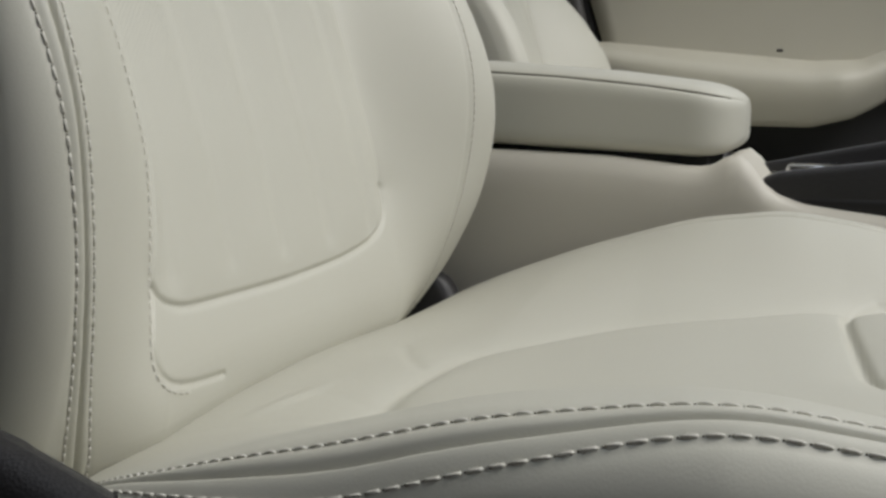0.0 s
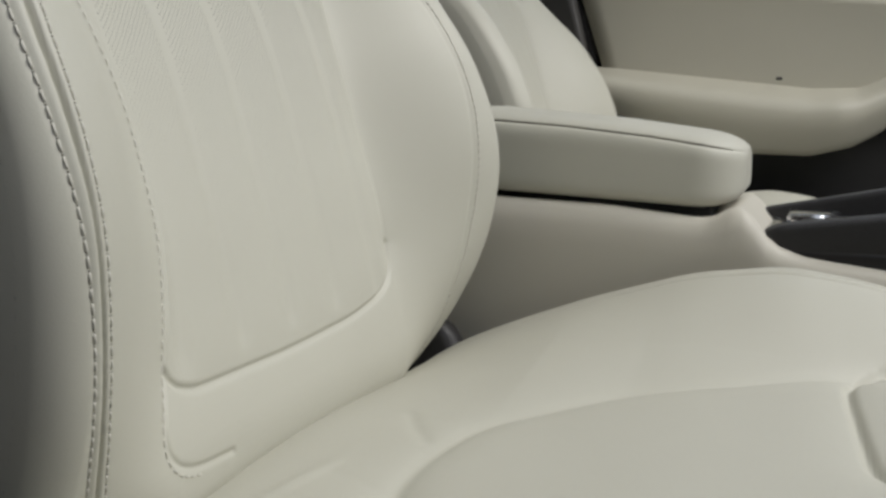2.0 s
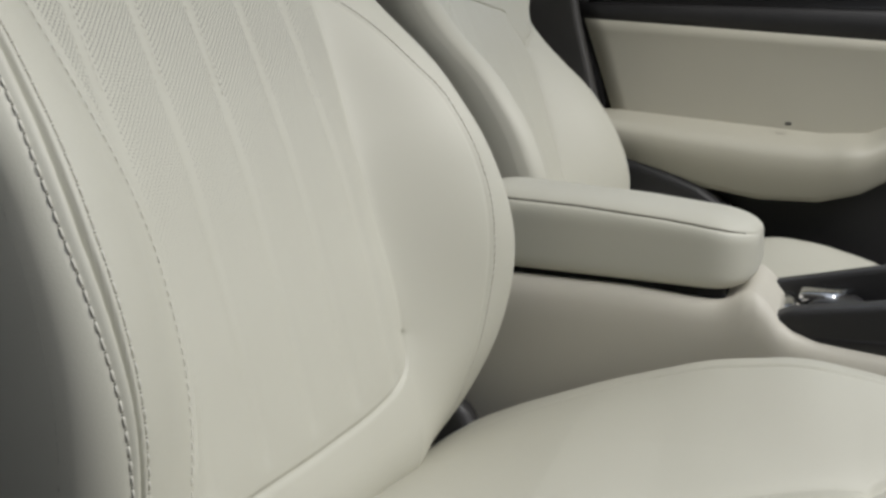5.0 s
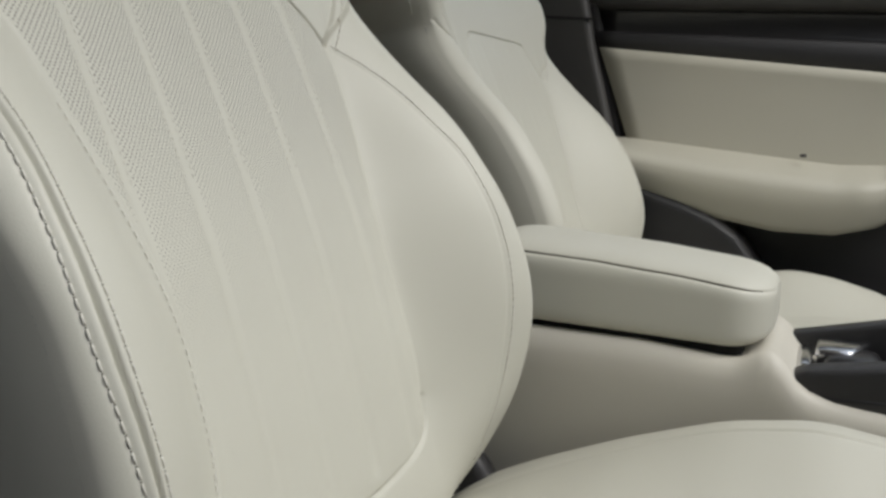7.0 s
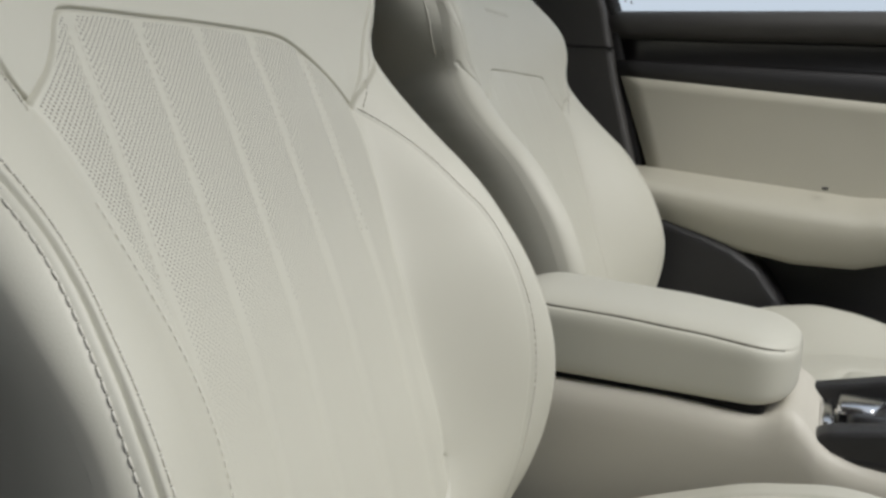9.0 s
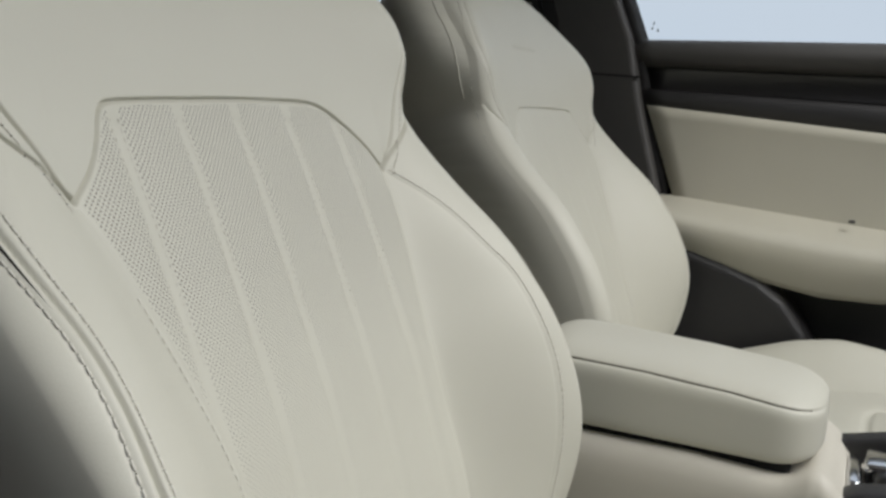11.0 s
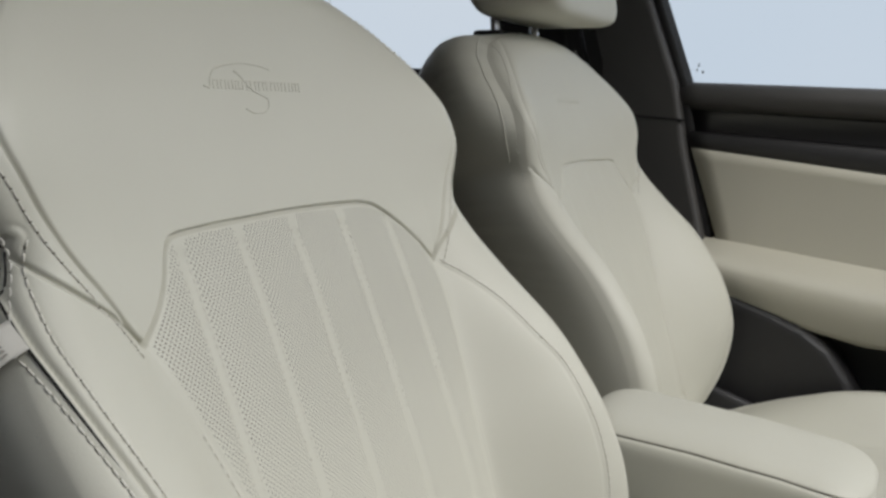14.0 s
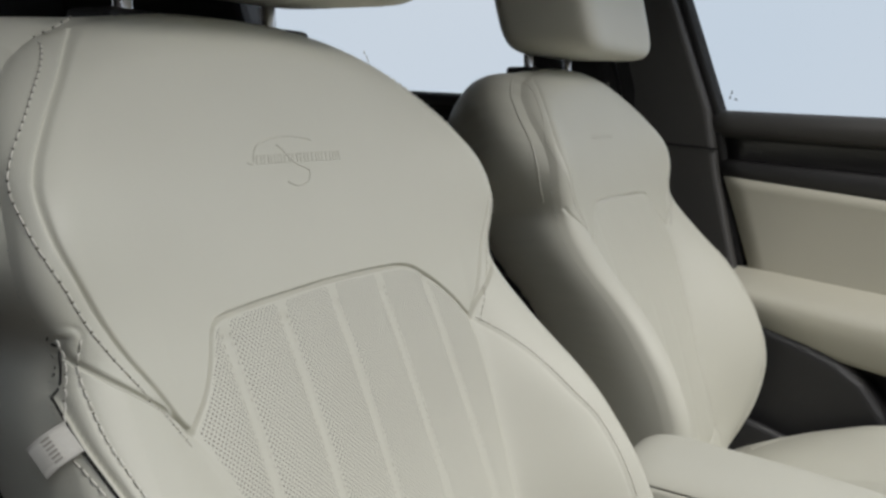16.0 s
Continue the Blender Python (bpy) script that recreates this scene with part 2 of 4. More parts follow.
def soft_table(z, table):
    """Like lerp_table, but with the corners rounded off."""
    k = np.linspace(-0.018, 0.018, 9)
    return np.mean([lerp_table(z + d, table) for d in k], axis=0)


BACK_MID = [(0.44, -0.05), (0.47, 0.012), (0.49, 0.048), (0.508, 0.068), (0.535, 0.078), (0.58, 0.070), (0.66, 0.050), (0.75, 0.023), (0.82, -0.004), (0.89, -0.032), (0.94, -0.055), (1.024, -0.083), (1.08, -0.102), (1.13, -0.122)]
BACK_CREST = [(0.44, -0.02), (0.475, 0.025), (0.50, 0.052), (0.55, 0.086), (0.60, 0.110), (0.64, 0.120), (0.68, 0.124), (0.72, 0.117), (0.77, 0.097), (0.83, 0.057), (0.88, 0.005), (0.92, -0.028), (0.95, -0.038), (1.00, -0.044), (1.02, -0.052), (1.04, -0.066), (1.06, -0.082), (1.08, -0.100), (1.13, -0.138)]
BACK_HALF = [(0.44, 0.20), (0.50, 0.228), (0.56, 0.246), (0.64, 0.259), (0.72, 0.261), (0.80, 0.256), (0.86, 0.248), (0.90, 0.239), (0.93, 0.2295), (0.945, 0.2305), (0.965, 0.238), (0.99, 0.241), (1.02, 0.236), (1.04, 0.227), (1.06, 0.213), (1.08, 0.190), (1.09, 0.173), (1.10, 0.150), (1.11, 0.105), (1.116, 0.058), (1.118, 0.004)]
BACK_HALF = [(float(z), float(h)) for z, h in spline(BACK_HALF, 240)]
PANEL_OUT = [(0.46, 0.140), (0.58, 0.134), (0.605, 0.129), (0.635, 0.119), (0.66, 0.113), (0.72, 0.111), (0.758, 0.118), (0.79, 0.126), (0.82, 0.136), (0.85, 0.1464), (0.876, 0.1566), (0.8905, 0.1625), (1.2, 0.165)]
PANEL_IN = [(0.46, 0.128), (0.54, 0.132), (0.60, 0.138), (0.65, 0.1425), (0.72, 0.1420), (0.765, 0.1440), (0.80, 0.150), (0.84, 0.157), (0.889, 0.1655), (1.2, 0.165)]

SEAM_SIDE_OUT = [(-0.163, 0.8903), (-0.1566, 0.8763), (-0.1464, 0.850), (-0.1359, 0.821), (-0.1262, 0.791), (-0.117, 0.758), (-0.111, 0.72), (-0.111, 0.69), (-0.1135, 0.66), (-0.1195, 0.635), (-0.1275, 0.610), (-0.132, 0.593)]
SEAM_BASE = [(-0.132, 0.593), (-0.127, 0.585), (-0.115, 0.580), (-0.10, 0.578), (-0.06, 0.5762), (-0.012, 0.575), (0.029, 0.576), (0.075, 0.579), (0.1155, 0.587), (0.1355, 0.600), (0.143, 0.622)]
SEAM_SIDE_IN = [(0.143, 0.622), (0.1436, 0.65), (0.143, 0.68), (0.1415, 0.72), (0.1433, 0.765), (0.150, 0.80), (0.157, 0.84), (0.163, 0.893)]
SEAM_TOP = [(-0.163, 0.8903), (-0.1452, 0.9065), (-0.134, 0.9207), (-0.1262, 0.934), (-0.119, 0.9396), (-0.096, 0.9415), (-0.048, 0.9427), (0.008, 0.9437), (0.065, 0.9433), (0.0907, 0.942), (0.1093, 0.9363), (0.1334, 0.9206), (0.163, 0.893)]
SEAM_LOW = [(-0.132, 0.593), (-0.140, 0.578), (-0.1448, 0.565), (-0.1425, 0.554), (-0.132, 0.5457), (-0.1134, 0.541), (-0.085, 0.538)]
SEAM_PAD = [(0.1645, 0.891), (0.181, 0.9155), (0.199, 0.9418), (0.2165, 0.972), (0.2275, 0.9943), (0.2285, 1.0147), (0.2218, 1.0293), (0.2059, 1.0468), (0.1818, 1.0687), (0.1577, 1.0902), (0.1429, 1.100)]
SEAM_WING = [(0.163, 0.891), (0.1768, 0.9046), (0.1953, 0.9184), (0.2109, 0.930), (0.2217, 0.940), (0.2262, 0.947)]
SEAM_CREST_IN = [(0.164, 0.890), (0.1837, 0.872), (0.1955, 0.8545), (0.205, 0.827), (0.2135, 0.806), (0.2158, 0.78), (0.2165, 0.74), (0.213, 0.697), (0.207, 0.64), (0.198, 0.58), (0.188, 0.52)]
SEAM_CREST_OUT = [(0.2248, 0.951), (0.2262, 0.943), (0.2285, 0.928), (0.2315, 0.9075), (0.231, 0.887), (0.2295, 0.846), (0.2318, 0.815), (0.2345, 0.791), (0.237, 0.769), (0.238, 0.745), (0.237, 0.715), (0.234, 0.686), (0.228, 0.646), (0.219, 0.605), (0.209, 0.575), (0.199, 0.547), (0.188, 0.521), (0.176, 0.49)]


def flip(curve):
    return [(-a, b) for a, b in curve]


def back_surface(u, z, half, grooves, rib_depth=0.0020):
    """x of the backrest's front at lateral u and height z."""
    au = np.abs(u)
    mid, crest, pan = soft_table(z, BACK_MID), soft_table(z, BACK_CREST), np.where(u > 0, soft_table(z, PANEL_IN), soft_table(z, PANEL_OUT)) + 0.003
    edge = np.minimum(half - 0.026, 0.243)
    t = np.clip((au - pan) / np.maximum(edge - pan, 0.01), 0, 1)
    rise = 0.35 * t + 0.65 * np.sin(t * np.pi / 2) ** 1.5
    pad = smooth01((z - 0.90) / 0.06)
    x = mid + (crest - mid) * (rise * (1 - pad) + pad * np.clip(au / 0.22, 0, 1.2) ** 2)
    x += 0.008 * np.minimum(au / pan, 1) ** 2 * (t <= 0) * (1 - pad) + 0.008 * (t > 0) * (1 - pad) * (1 - smooth01(t))
    # pillowing between the seams and the sewn grooves themselves
    for curve, depth, width, puff in grooves:
        d = near_curve(u, z, curve)
        if puff < 0:  # welted seam: two rolls with a deep groove between, stitch troughs outside
            x += 0.0008 * np.exp(-((d - 0.0030) / 0.0026) ** 2) - depth * np.exp(-(d / width) ** 2) - 0.0006 * np.exp(-((d - 0.0060) / 0.0014) ** 2)
            continue
        x -= puff * np.exp(-(d / 0.014) ** 1.5) + depth * np.exp(-(d / width) ** 2)
    ribs = (np.abs(np.mod(u / RIB + 0.5 + 20, 1) - 0.5)) * RIB
    inside = smooth01((pan - 0.004 - au) / 0.010) * smooth01((z - 0.584) / 0.014) * smooth01((0.936 - z) / 0.010)
    x -= inside * rib_depth * np.exp(-(ribs / 0.0075) ** 2)
    return x


def round_edge(x, d, r):
    k = np.clip(1 - d / r, 0, 1)
    return x - r * (1 - np.sqrt(np.maximum(1 - k * k, 0)))


def inside_curve(u, v, poly):
    p = np.array(poly)
    r = np.zeros(u.shape, bool)
    for (x1, y1), (x2, y2) in zip(p, np.roll(p, -1, 0)):
        c = (y1 > v) != (y2 > v)
        r ^= c & (u < (x2 - x1) * (v - y1) / (y2 - y1 + 1e-12) + x1)
    return r


def build_backrest(seat, s, fine):
    out_crest = flip(SEAM_CREST_OUT)
    curves = dict(side_out=spline(SEAM_SIDE_OUT, 50), base=spline(SEAM_BASE, 50), side_in=spline(SEAM_SIDE_IN, 40), top=spline(SEAM_TOP, 90), low=spline(SEAM_LOW, 30),
                  pad_in=spline(SEAM_PAD, 40), pad_out=spline(flip(SEAM_PAD), 40), wing_in=spline(SEAM_WING, 12), wing_out=spline(flip(SEAM_WING), 12),
                  crest_in=spline(SEAM_CREST_IN, 70), crest_out=spline(out_crest, 70))
    grooves = [(curves["side_out"], 0.0007, 0.0014, 0.0006), (curves["base"], 0.0024, 0.0018, 0.0022), (curves["side_in"], 0.0007, 0.0022, 0.0018), (curves["top"], 0.0034, 0.0011, 0.0012), (curves["low"], 0.0015, 0.0015, 0.0010),
               (curves["pad_in"], 0.0028, 0.0013, 0.001), (curves["pad_out"], 0.0030, 0.0012, 0.0012), (curves["wing_in"], 0.0034, 0.0012, 0.0012), (curves["wing_out"], 0.0036, 0.0012, 0.0015),
               (curves["crest_in"], 0.0006, 0.0013, 0.0002), (curves["crest_out"], 0.0040, 0.0009, -1)]
    rib_depth = 0.0019 if fine else 0.0009
    n = 460 if fine else 200
    rows = np.r_[np.sort(np.r_[np.linspace(0.465, 1.09, n), np.linspace(0.8861, 0.9502, n // 5)]), 1.118 - 0.028 * np.linspace(1, 0, n // 10 + 2)[1:] ** 2]
    m = 60 if fine else 24
    sc = np.r_[np.linspace(-1, -0.82, m), np.linspace(-0.82, 0.82, (7 * m + 20) if fine else (5 * m + 20))[1:-1], np.linspace(0.82, 1, m)]
    Z, S = np.meshgrid(rows, sc, indexing="ij")
    half = lerp_table(Z, BACK_HALF)
    trim_side = lambda z: 0.008 * smooth01((0.85 - z) / 0.10) + (0.006 * np.exp(-((z - 0.949) / 0.018) ** 2) if fine else 0)
    radius = lambda u, z: np.where(u < 0, 0.026 - 0.8 * trim_side(z), 0.026)
    U = np.where(S < 0, S * (half - trim_side(Z)), S * half)
    zz = np.linspace(0.465, 1.118, 240)
    hh = lerp_table(zz, BACK_HALF)
    rim = np.vstack([np.stack([hh, zz], 1), np.stack([(trim_side(zz) - hh)[::-1], zz[::-1]], 1)])
    D = near_curve(U, Z, rim)
    X = back_surface(U, Z, half, grooves, rib_depth)
    X = round_edge(X, D, radius(U, Z))
    # the sides and top run back to the shell
    m2, n2 = X.shape[1], X.shape[0]
    verts = [np.stack([X, s * U, Z], -1).reshape(-1, 3)]
    region = np.zeros((n2 - 1, m2 - 1), int)
    uc, zc = (U[1:, 1:] + U[:-1, :-1]) / 2, (Z[1:, 1:] + Z[:-1, :-1]) / 2
    panel_poly = np.vstack([curves["side_out"], curves["base"], curves["side_in"], curves["top"][::-1]])
    in_panel = inside_curve(uc, zc, panel_poly)
    pad_poly = np.vstack([curves["top"], curves["pad_in"], curves["pad_out"][::-1]])
    in_pad = inside_curve(uc, zc, pad_poly)
    above_wing = (zc > np.interp(np.abs(uc), [0.165, 0.188, 0.206, 0.22, 0.3], [0.891, 0.912, 0.927, 0.940, 0.96])) & ~in_panel
    region[:] = np.where(uc > 0, 2, 3)
    low = (zc < 0.60) & (np.abs(uc) < 0.144) & ~in_panel
    region[low] = 4
    region[above_wing] = 5
    region[in_pad] = 1
    region[in_panel] = 0
    rim_d = near_curve(uc, zc, panel_poly)
    region[in_panel & (rim_d < 0.0030)] = 7
    outer = (uc < 0) & (np.abs(uc) > np.interp(zc, [c[1] for c in SEAM_CREST_OUT][::-1], [c[0] for c in SEAM_CREST_OUT][::-1])) & ~above_wing
    region[outer] = 6
    idx = np.arange(n2 * m2).reshape(n2, m2)
    allv = verts[0]
    alln = grid_normals(allv.reshape(n2, m2, 3), (1, 0, 0))
    names = [("centre_panel", leather_perf if fine else leather, "perforated cream leather panel with sewn vertical ribs" if fine else "ribbed cream leather panel"), ("head_pad", leather, ""), ("inner_bolster", leather, ""), ("outer_bolster", leather, ""),
             ("lumbar_pad", leather, ""), ("shoulder_side", leather, ""), ("side_facing", leather, ""), ("panel_border", leather, "")]
    made = {}
    for k, (name, mat, label) in enumerate(names):
        r, c = np.where(region == k)
        q = np.stack([idx[r, c], idx[r, c + 1], idx[r + 1, c + 1], idx[r + 1, c]], 1)
        if s > 0:
            q = q[:, ::1]
        else:
            q = q[:, ::-1]
        used, inv = np.unique(q, return_inverse=True)
        made[name] = mesh_object(name, allv[used], inv.reshape(q.shape), mat, seat, label, True, alln[used])
    # the sides: from the rim back to the rear shell, in a gentle curve
    ring = np.r_[idx[:, -1], idx[-1, ::-1][1:], idx[::-1, 0][1:]]
    gone = np.r_[0, np.cumsum(np.linalg.norm(np.diff(allv[ring], axis=0), axis=1))]
    keep = np.unique(np.searchsorted(gone, np.arange(0, gone[-1], 0.005)))
    ring = np.r_[ring[keep], ring[-1]]
    R0 = allv[ring]
    steps = [(0.0, 0.0), (0.012, 0.0012), (0.03, -0.001), (0.055, -0.009), (0.085, -0.023), (0.11, -0.042), (0.125, -0.066)]
    steps = spline(steps, 20)
    cu, cz = 0.0, 0.80
    L = []
    smooth_x = np.convolve(np.pad(R0[:, 0], 6, mode="edge"), np.ones(13) / 13, "valid")
    for back, grow in steps:
        q = R0.copy()
        q[:, 0] += (smooth_x - R0[:, 0]) * min(1, back / 0.03)
        d = np.stack([R0[:, 1], R0[:, 2] - cz], 1)
        d /= np.linalg.norm(d, axis=1)[:, None] + 1e-9
        full = 0.026 * smooth01((R0[:, 2] - 0.95) / 0.07) * smooth01((1.113 - R0[:, 2]) / 0.02) * math.sin(min(back / 0.055, 1) * math.pi / 2) * (1 - smooth01(np.array((back - 0.06) / 0.065)))
        q[:, 1] += d[:, 0] * (grow + full)
        q[:, 2] += d[:, 1] * (grow + 0.6 * full)
        q[:, 0] -= back + 0.35 * np.clip(R0[:, 0] - np.interp(R0[:, 2], *zip(*BACK_MID)), 0, 0.2) * min(1, back / 0.08)
        L.append(q)
    L = np.array(L)
    nr = len(ring)
    f = [(a * nr + i, a * nr + i + 1, (a + 1) * nr + i + 1, (a + 1) * nr + i) for a in range(len(steps) - 1) for i in range(nr - 1)]
    if s < 0:
        f = [q[::-1] for q in f]
    mesh_object("back_sides", L.reshape(-1, 3), f, leather, seat)
    if not fine:
        pick = (R0[:, 2] > 0.948) & (R0[:, 2] < 1.10) & (s * R0[:, 1] > 0.05)
        run = 0.45 * L[1][pick] + 0.55 * L[2][pick]
        mesh_object("shoulder_seam", *tube_mesh(run + np.array([0, 0, 0]), 0.0010, 8), leather, seat, "sewn seam over the shoulder")
    rear = L[-1]
    cen = rear.mean(0) - np.array([0.02, 0, 0])
    mesh_object("rear_shell", np.vstack([rear, cen[None]]), [(i, i + 1, nr) for i in range(nr - 1)] + [(nr - 1, 0, nr)], plastic, seat, "dark moulded rear shell")

    # stitching, laid on the surface
    def on_surface(c):
        c = np.array(c)
        h = lerp_table(c[:, 1], BACK_HALF)
        e = 0.001
        fx = lambda u, z: round_edge(back_surface(u, z, h, grooves, rib_depth), near_curve(u, z, rim), radius(u, z))
        x = fx(c[:, 0], c[:, 1])
        nx = np.stack([np.ones(len(c)), -(fx(c[:, 0] + e, c[:, 1]) - x) / e * s, -(fx(c[:, 0], c[:, 1] + e) - x) / e], 1)
        nx /= np.linalg.norm(nx, axis=1)[:, None]
        return np.stack([x, s * c[:, 0], c[:, 1]], 1), nx

    def beside(curve, off):
        c = np.array(curve)
        t = np.gradient(c, axis=0)
        t /= np.linalg.norm(t, axis=1)[:, None]
        return c + off * np.stack([-t[:, 1], t[:, 0]], 1)

    chunks, dark = [], []
    inner = [("crest_out", -0.0060), ("crest_in", 0.0040), ("pad_in", -0.0075), ("pad_out", 0.0075)]
    for name, off in inner:
        c = beside(curves[name], off)
        chunks.append(stitches(*on_surface(c), 0.0042, 0.0018, 0.00050 if name == "crest_out" else 0.00046, 0.5))
    c = beside(curves["crest_out"], 0.0062)
    dark.append(stitches(*on_surface(c), 0.0042, 0.0020, 0.00052, 0.5))
    chunks.append(stitches(*on_surface(beside(np.vstack([curves["side_out"][8:], curves["low"][1:-8]]), -0.0042)), 0.0038, 0.0022, 0.00048, 0.3))
    if fine:
        for k in range(-2, 3):
            for off in (-0.0035, 0.0035):
                zt = np.linspace(0.80, 0.934, 90)
                ut = np.full(90, k * RIB + off)
                if abs(k * RIB) < 0.125:
                    chunks.append(stitches(*on_surface(np.stack([ut, zt], 1)), 0.0030, 0.0026, 0.00030))
    dots = [needle_holes(*on_surface(beside(curves["crest_out"], o)), 0.0060 + (o > 0) * 0.0002, 0.00042 + (o > 0) * 0.00012) for o in (-0.0060, 0.0062)]
    dots += [needle_holes(*on_surface(beside(curves["pad_out"], 0.0075)), 0.0060, 0.00075)]
    # a thin black tube in the groove stands in for its shade
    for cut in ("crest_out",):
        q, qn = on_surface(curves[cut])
        mesh_object("seam_shade_line", *tube_mesh(q + qn * 0.0037, 0.0007, 6), carpet, seat, "dark slit between the two rolls of the seam")
    tagged(mesh_object("seam_punching", *joined(dots), hole_dark, seat, "dark needle holes beside the stitches"), kind="stuff")
    tagged(mesh_object("stitching", *joined(chunks), thread, seat, "cream sewing thread along the seams"), kind="stuff")
    tagged(mesh_object("side_stitching", *joined(dark), thread, seat, "cream sewing thread on the outer side of the seam"), kind="stuff")
    return on_surface, curves, beside


CUSH_MID = [(-0.02, 0.43), (0.03, 0.495), (0.055, 0.513), (0.08, 0.5210), (0.12, 0.5270), (0.20, 0.538), (0.30, 0.550), (0.40, 0.558), (0.48, 0.555), (0.56, 0.535), (0.60, 0.505)]
CUSH_CREST = [(-0.02, 0.425), (0.03, 0.482), (0.055, 0.503), (0.08, 0.520), (0.13, 0.543), (0.20, 0.570), (0.28, 0.595), (0.35, 0.604), (0.41, 0.596), (0.48, 0.575), (0.56, 0.540), (0.60, 0.505)]


def build_cushion(seat, s, fine):
    n, m = (300, 321) if fine else (130, 121)
    xs = np.linspace(0.0, 0.60, n)
    k = m // 4
    su = np.r_[np.linspace(-1, -0.85, k), np.linspace(-0.85, 0.85, m - 2 * k + 2)[1:-1], np.linspace(0.85, 1, k)]
    Xg, S = np.meshgrid(xs, su, indexing="ij")
    half = lerp_table(Xg, [(0, 0.266), (0.1, 0.276), (0.35, 0.280), (0.5, 0.268), (0.6, 0.22)])
    U = S * half
    pipe_out = spline([(-0.188, 0.03), (-0.212, 0.075), (-0.236, 0.118), (-0.2525, 0.152), (-0.2635, 0.187), (-0.269, 0.225), (-0.2705, 0.26), (-0.269, 0.295), (-0.2655, 0.325), (-0.262, 0.355), (-0.256, 0.40), (-0.245, 0.46), (-0.215, 0.57)], 80)
    crease_in = spline([(-0.130, 0.190), (-0.100, 0.179), (-0.069, 0.176), (-0.0275, 0.181), (0.005, 0.1925), (0.032, 0.219), (0.0706, 0.262), (0.100, 0.326), (0.130, 0.39), (0.150, 0.50)], 50)
    inset = spline([(0.150, 0.56), (0.148, 0.425), (0.138, 0.402), (0.117, 0.392), (0.094, 0.3885), (0.035, 0.390), (-0.026, 0.393), (-0.047, 0.396), (-0.0575, 0.405), (-0.060, 0.43), (-0.060, 0.56)], 60)
    crest_line = spline([(0.215, 0.06), (0.228, 0.14), (0.236, 0.24), (0.238, 0.34), (0.236, 0.44), (0.225, 0.55)], 40)
    cross = spline([(0.022, 0.136), (-0.004, 0.150), (-0.027, 0.166)], 8)
    grooves = [(pipe_out, 0.0040, 0.0009, -1), (inset, 0.004, 0.0026, 0.004), (cross, 0.0008, 0.004, 0.0006), (crease_in, 0.0012, 0.006, 0.004), (crest_line, 0.0016, 0.0018, 0.0006)]

    def surface(u, x):
        mid, crest = soft_table(x, CUSH_MID), soft_table(x, CUSH_CREST)
        pan = np.where(u > 0, np.interp(x, [0.0, 0.12, 0.1925, 0.219, 0.262, 0.326, 0.39, 0.5], [0.03, 0.012, 0.005, 0.032, 0.0706, 0.100, 0.130, 0.150]), np.interp(x, [0.0, 0.12, 0.2, 0.28, 0.5], [0.05, 0.07, 0.115, 0.138, 0.152]))
        hf = lerp_table(x, [(0, 0.266), (0.1, 0.276), (0.35, 0.280), (0.5, 0.268), (0.6, 0.22)])
        t = np.clip((np.abs(u) - pan) / (0.242 - pan), 0, 1)
        rise = 0.5 * t + 0.5 * smooth01(t)
        z = mid + (crest - mid) * rise + 0.004 * (1 - (np.abs(u) / 0.14).clip(0, 1) ** 2)
        for curve, depth, width, puff in grooves:
            d = near_curve(u, x, curve)
            if puff < 0:
                z += 0.0008 * np.exp(-((d - 0.0036) / 0.0030) ** 2) - depth * np.exp(-(d / width) ** 2) - 0.0006 * np.exp(-((d - 0.0070) / 0.0020) ** 2)
                continue
            z -= puff * np.exp(-(d / 0.014) ** 1.5) + depth * np.exp(-(d / width) ** 2)
        # faint sitting creases near the backrest
        z += 0.0015 * np.exp(-((x - 0.13 - 0.2 * (u + 0.05)) / 0.006) ** 2) * np.exp(-((u + 0.09) / 0.03) ** 2)
        return round_edge(z, np.minimum(hf - np.abs(u), 0.64 - x), 0.024)

    Zg = surface(U, Xg)
    v = np.stack([Xg, s * U, Zg], -1).reshape(-1, 3)
    vn = grid_normals(v.reshape(n, m, 3), (0, 0, 1))
    idx = np.arange(n * m).reshape(n, m)
    uc, xc = (U[1:, 1:] + U[:-1, :-1]) / 2, (Xg[1:, 1:] + Xg[:-1, :-1]) / 2
    pan = np.interp(xc, [0.0, 0.12, 0.2, 0.28, 0.5], [0.05, 0.07, 0.115, 0.138, 0.152])
    region = np.where(np.abs(uc) < pan, 0, np.where(uc > 0, 1, 2))
    region[(uc < 0) & (np.abs(uc) > np.interp(xc, pipe_out[:, 1], -pipe_out[:, 0]))] = 3
    region[inside_curve(uc, xc, inset)] = 4
    for k, (name, label) in enumerate([("seat_pad", ""), ("inner_cushion_bolster", ""), ("outer_cushion_bolster", ""), ("cushion_side", ""), ("thigh_panel", "")]):
        r, c = np.where(region == k)
        q = np.stack([idx[r, c], idx[r + 1, c], idx[r + 1, c + 1], idx[r, c + 1]], 1)
        if s < 0:
            q = q[:, ::-1]
        used, inv = np.unique(q, return_inverse=True)
        mesh_object(name, v[used], inv.reshape(q.shape), leather, seat, label, True, vn[used])
    ring = np.r_[idx[:, -1][::-1], idx[0, ::-1][1:], idx[1:, 0], idx[-1, 1:]]
    R0 = v[ring]
    L = []
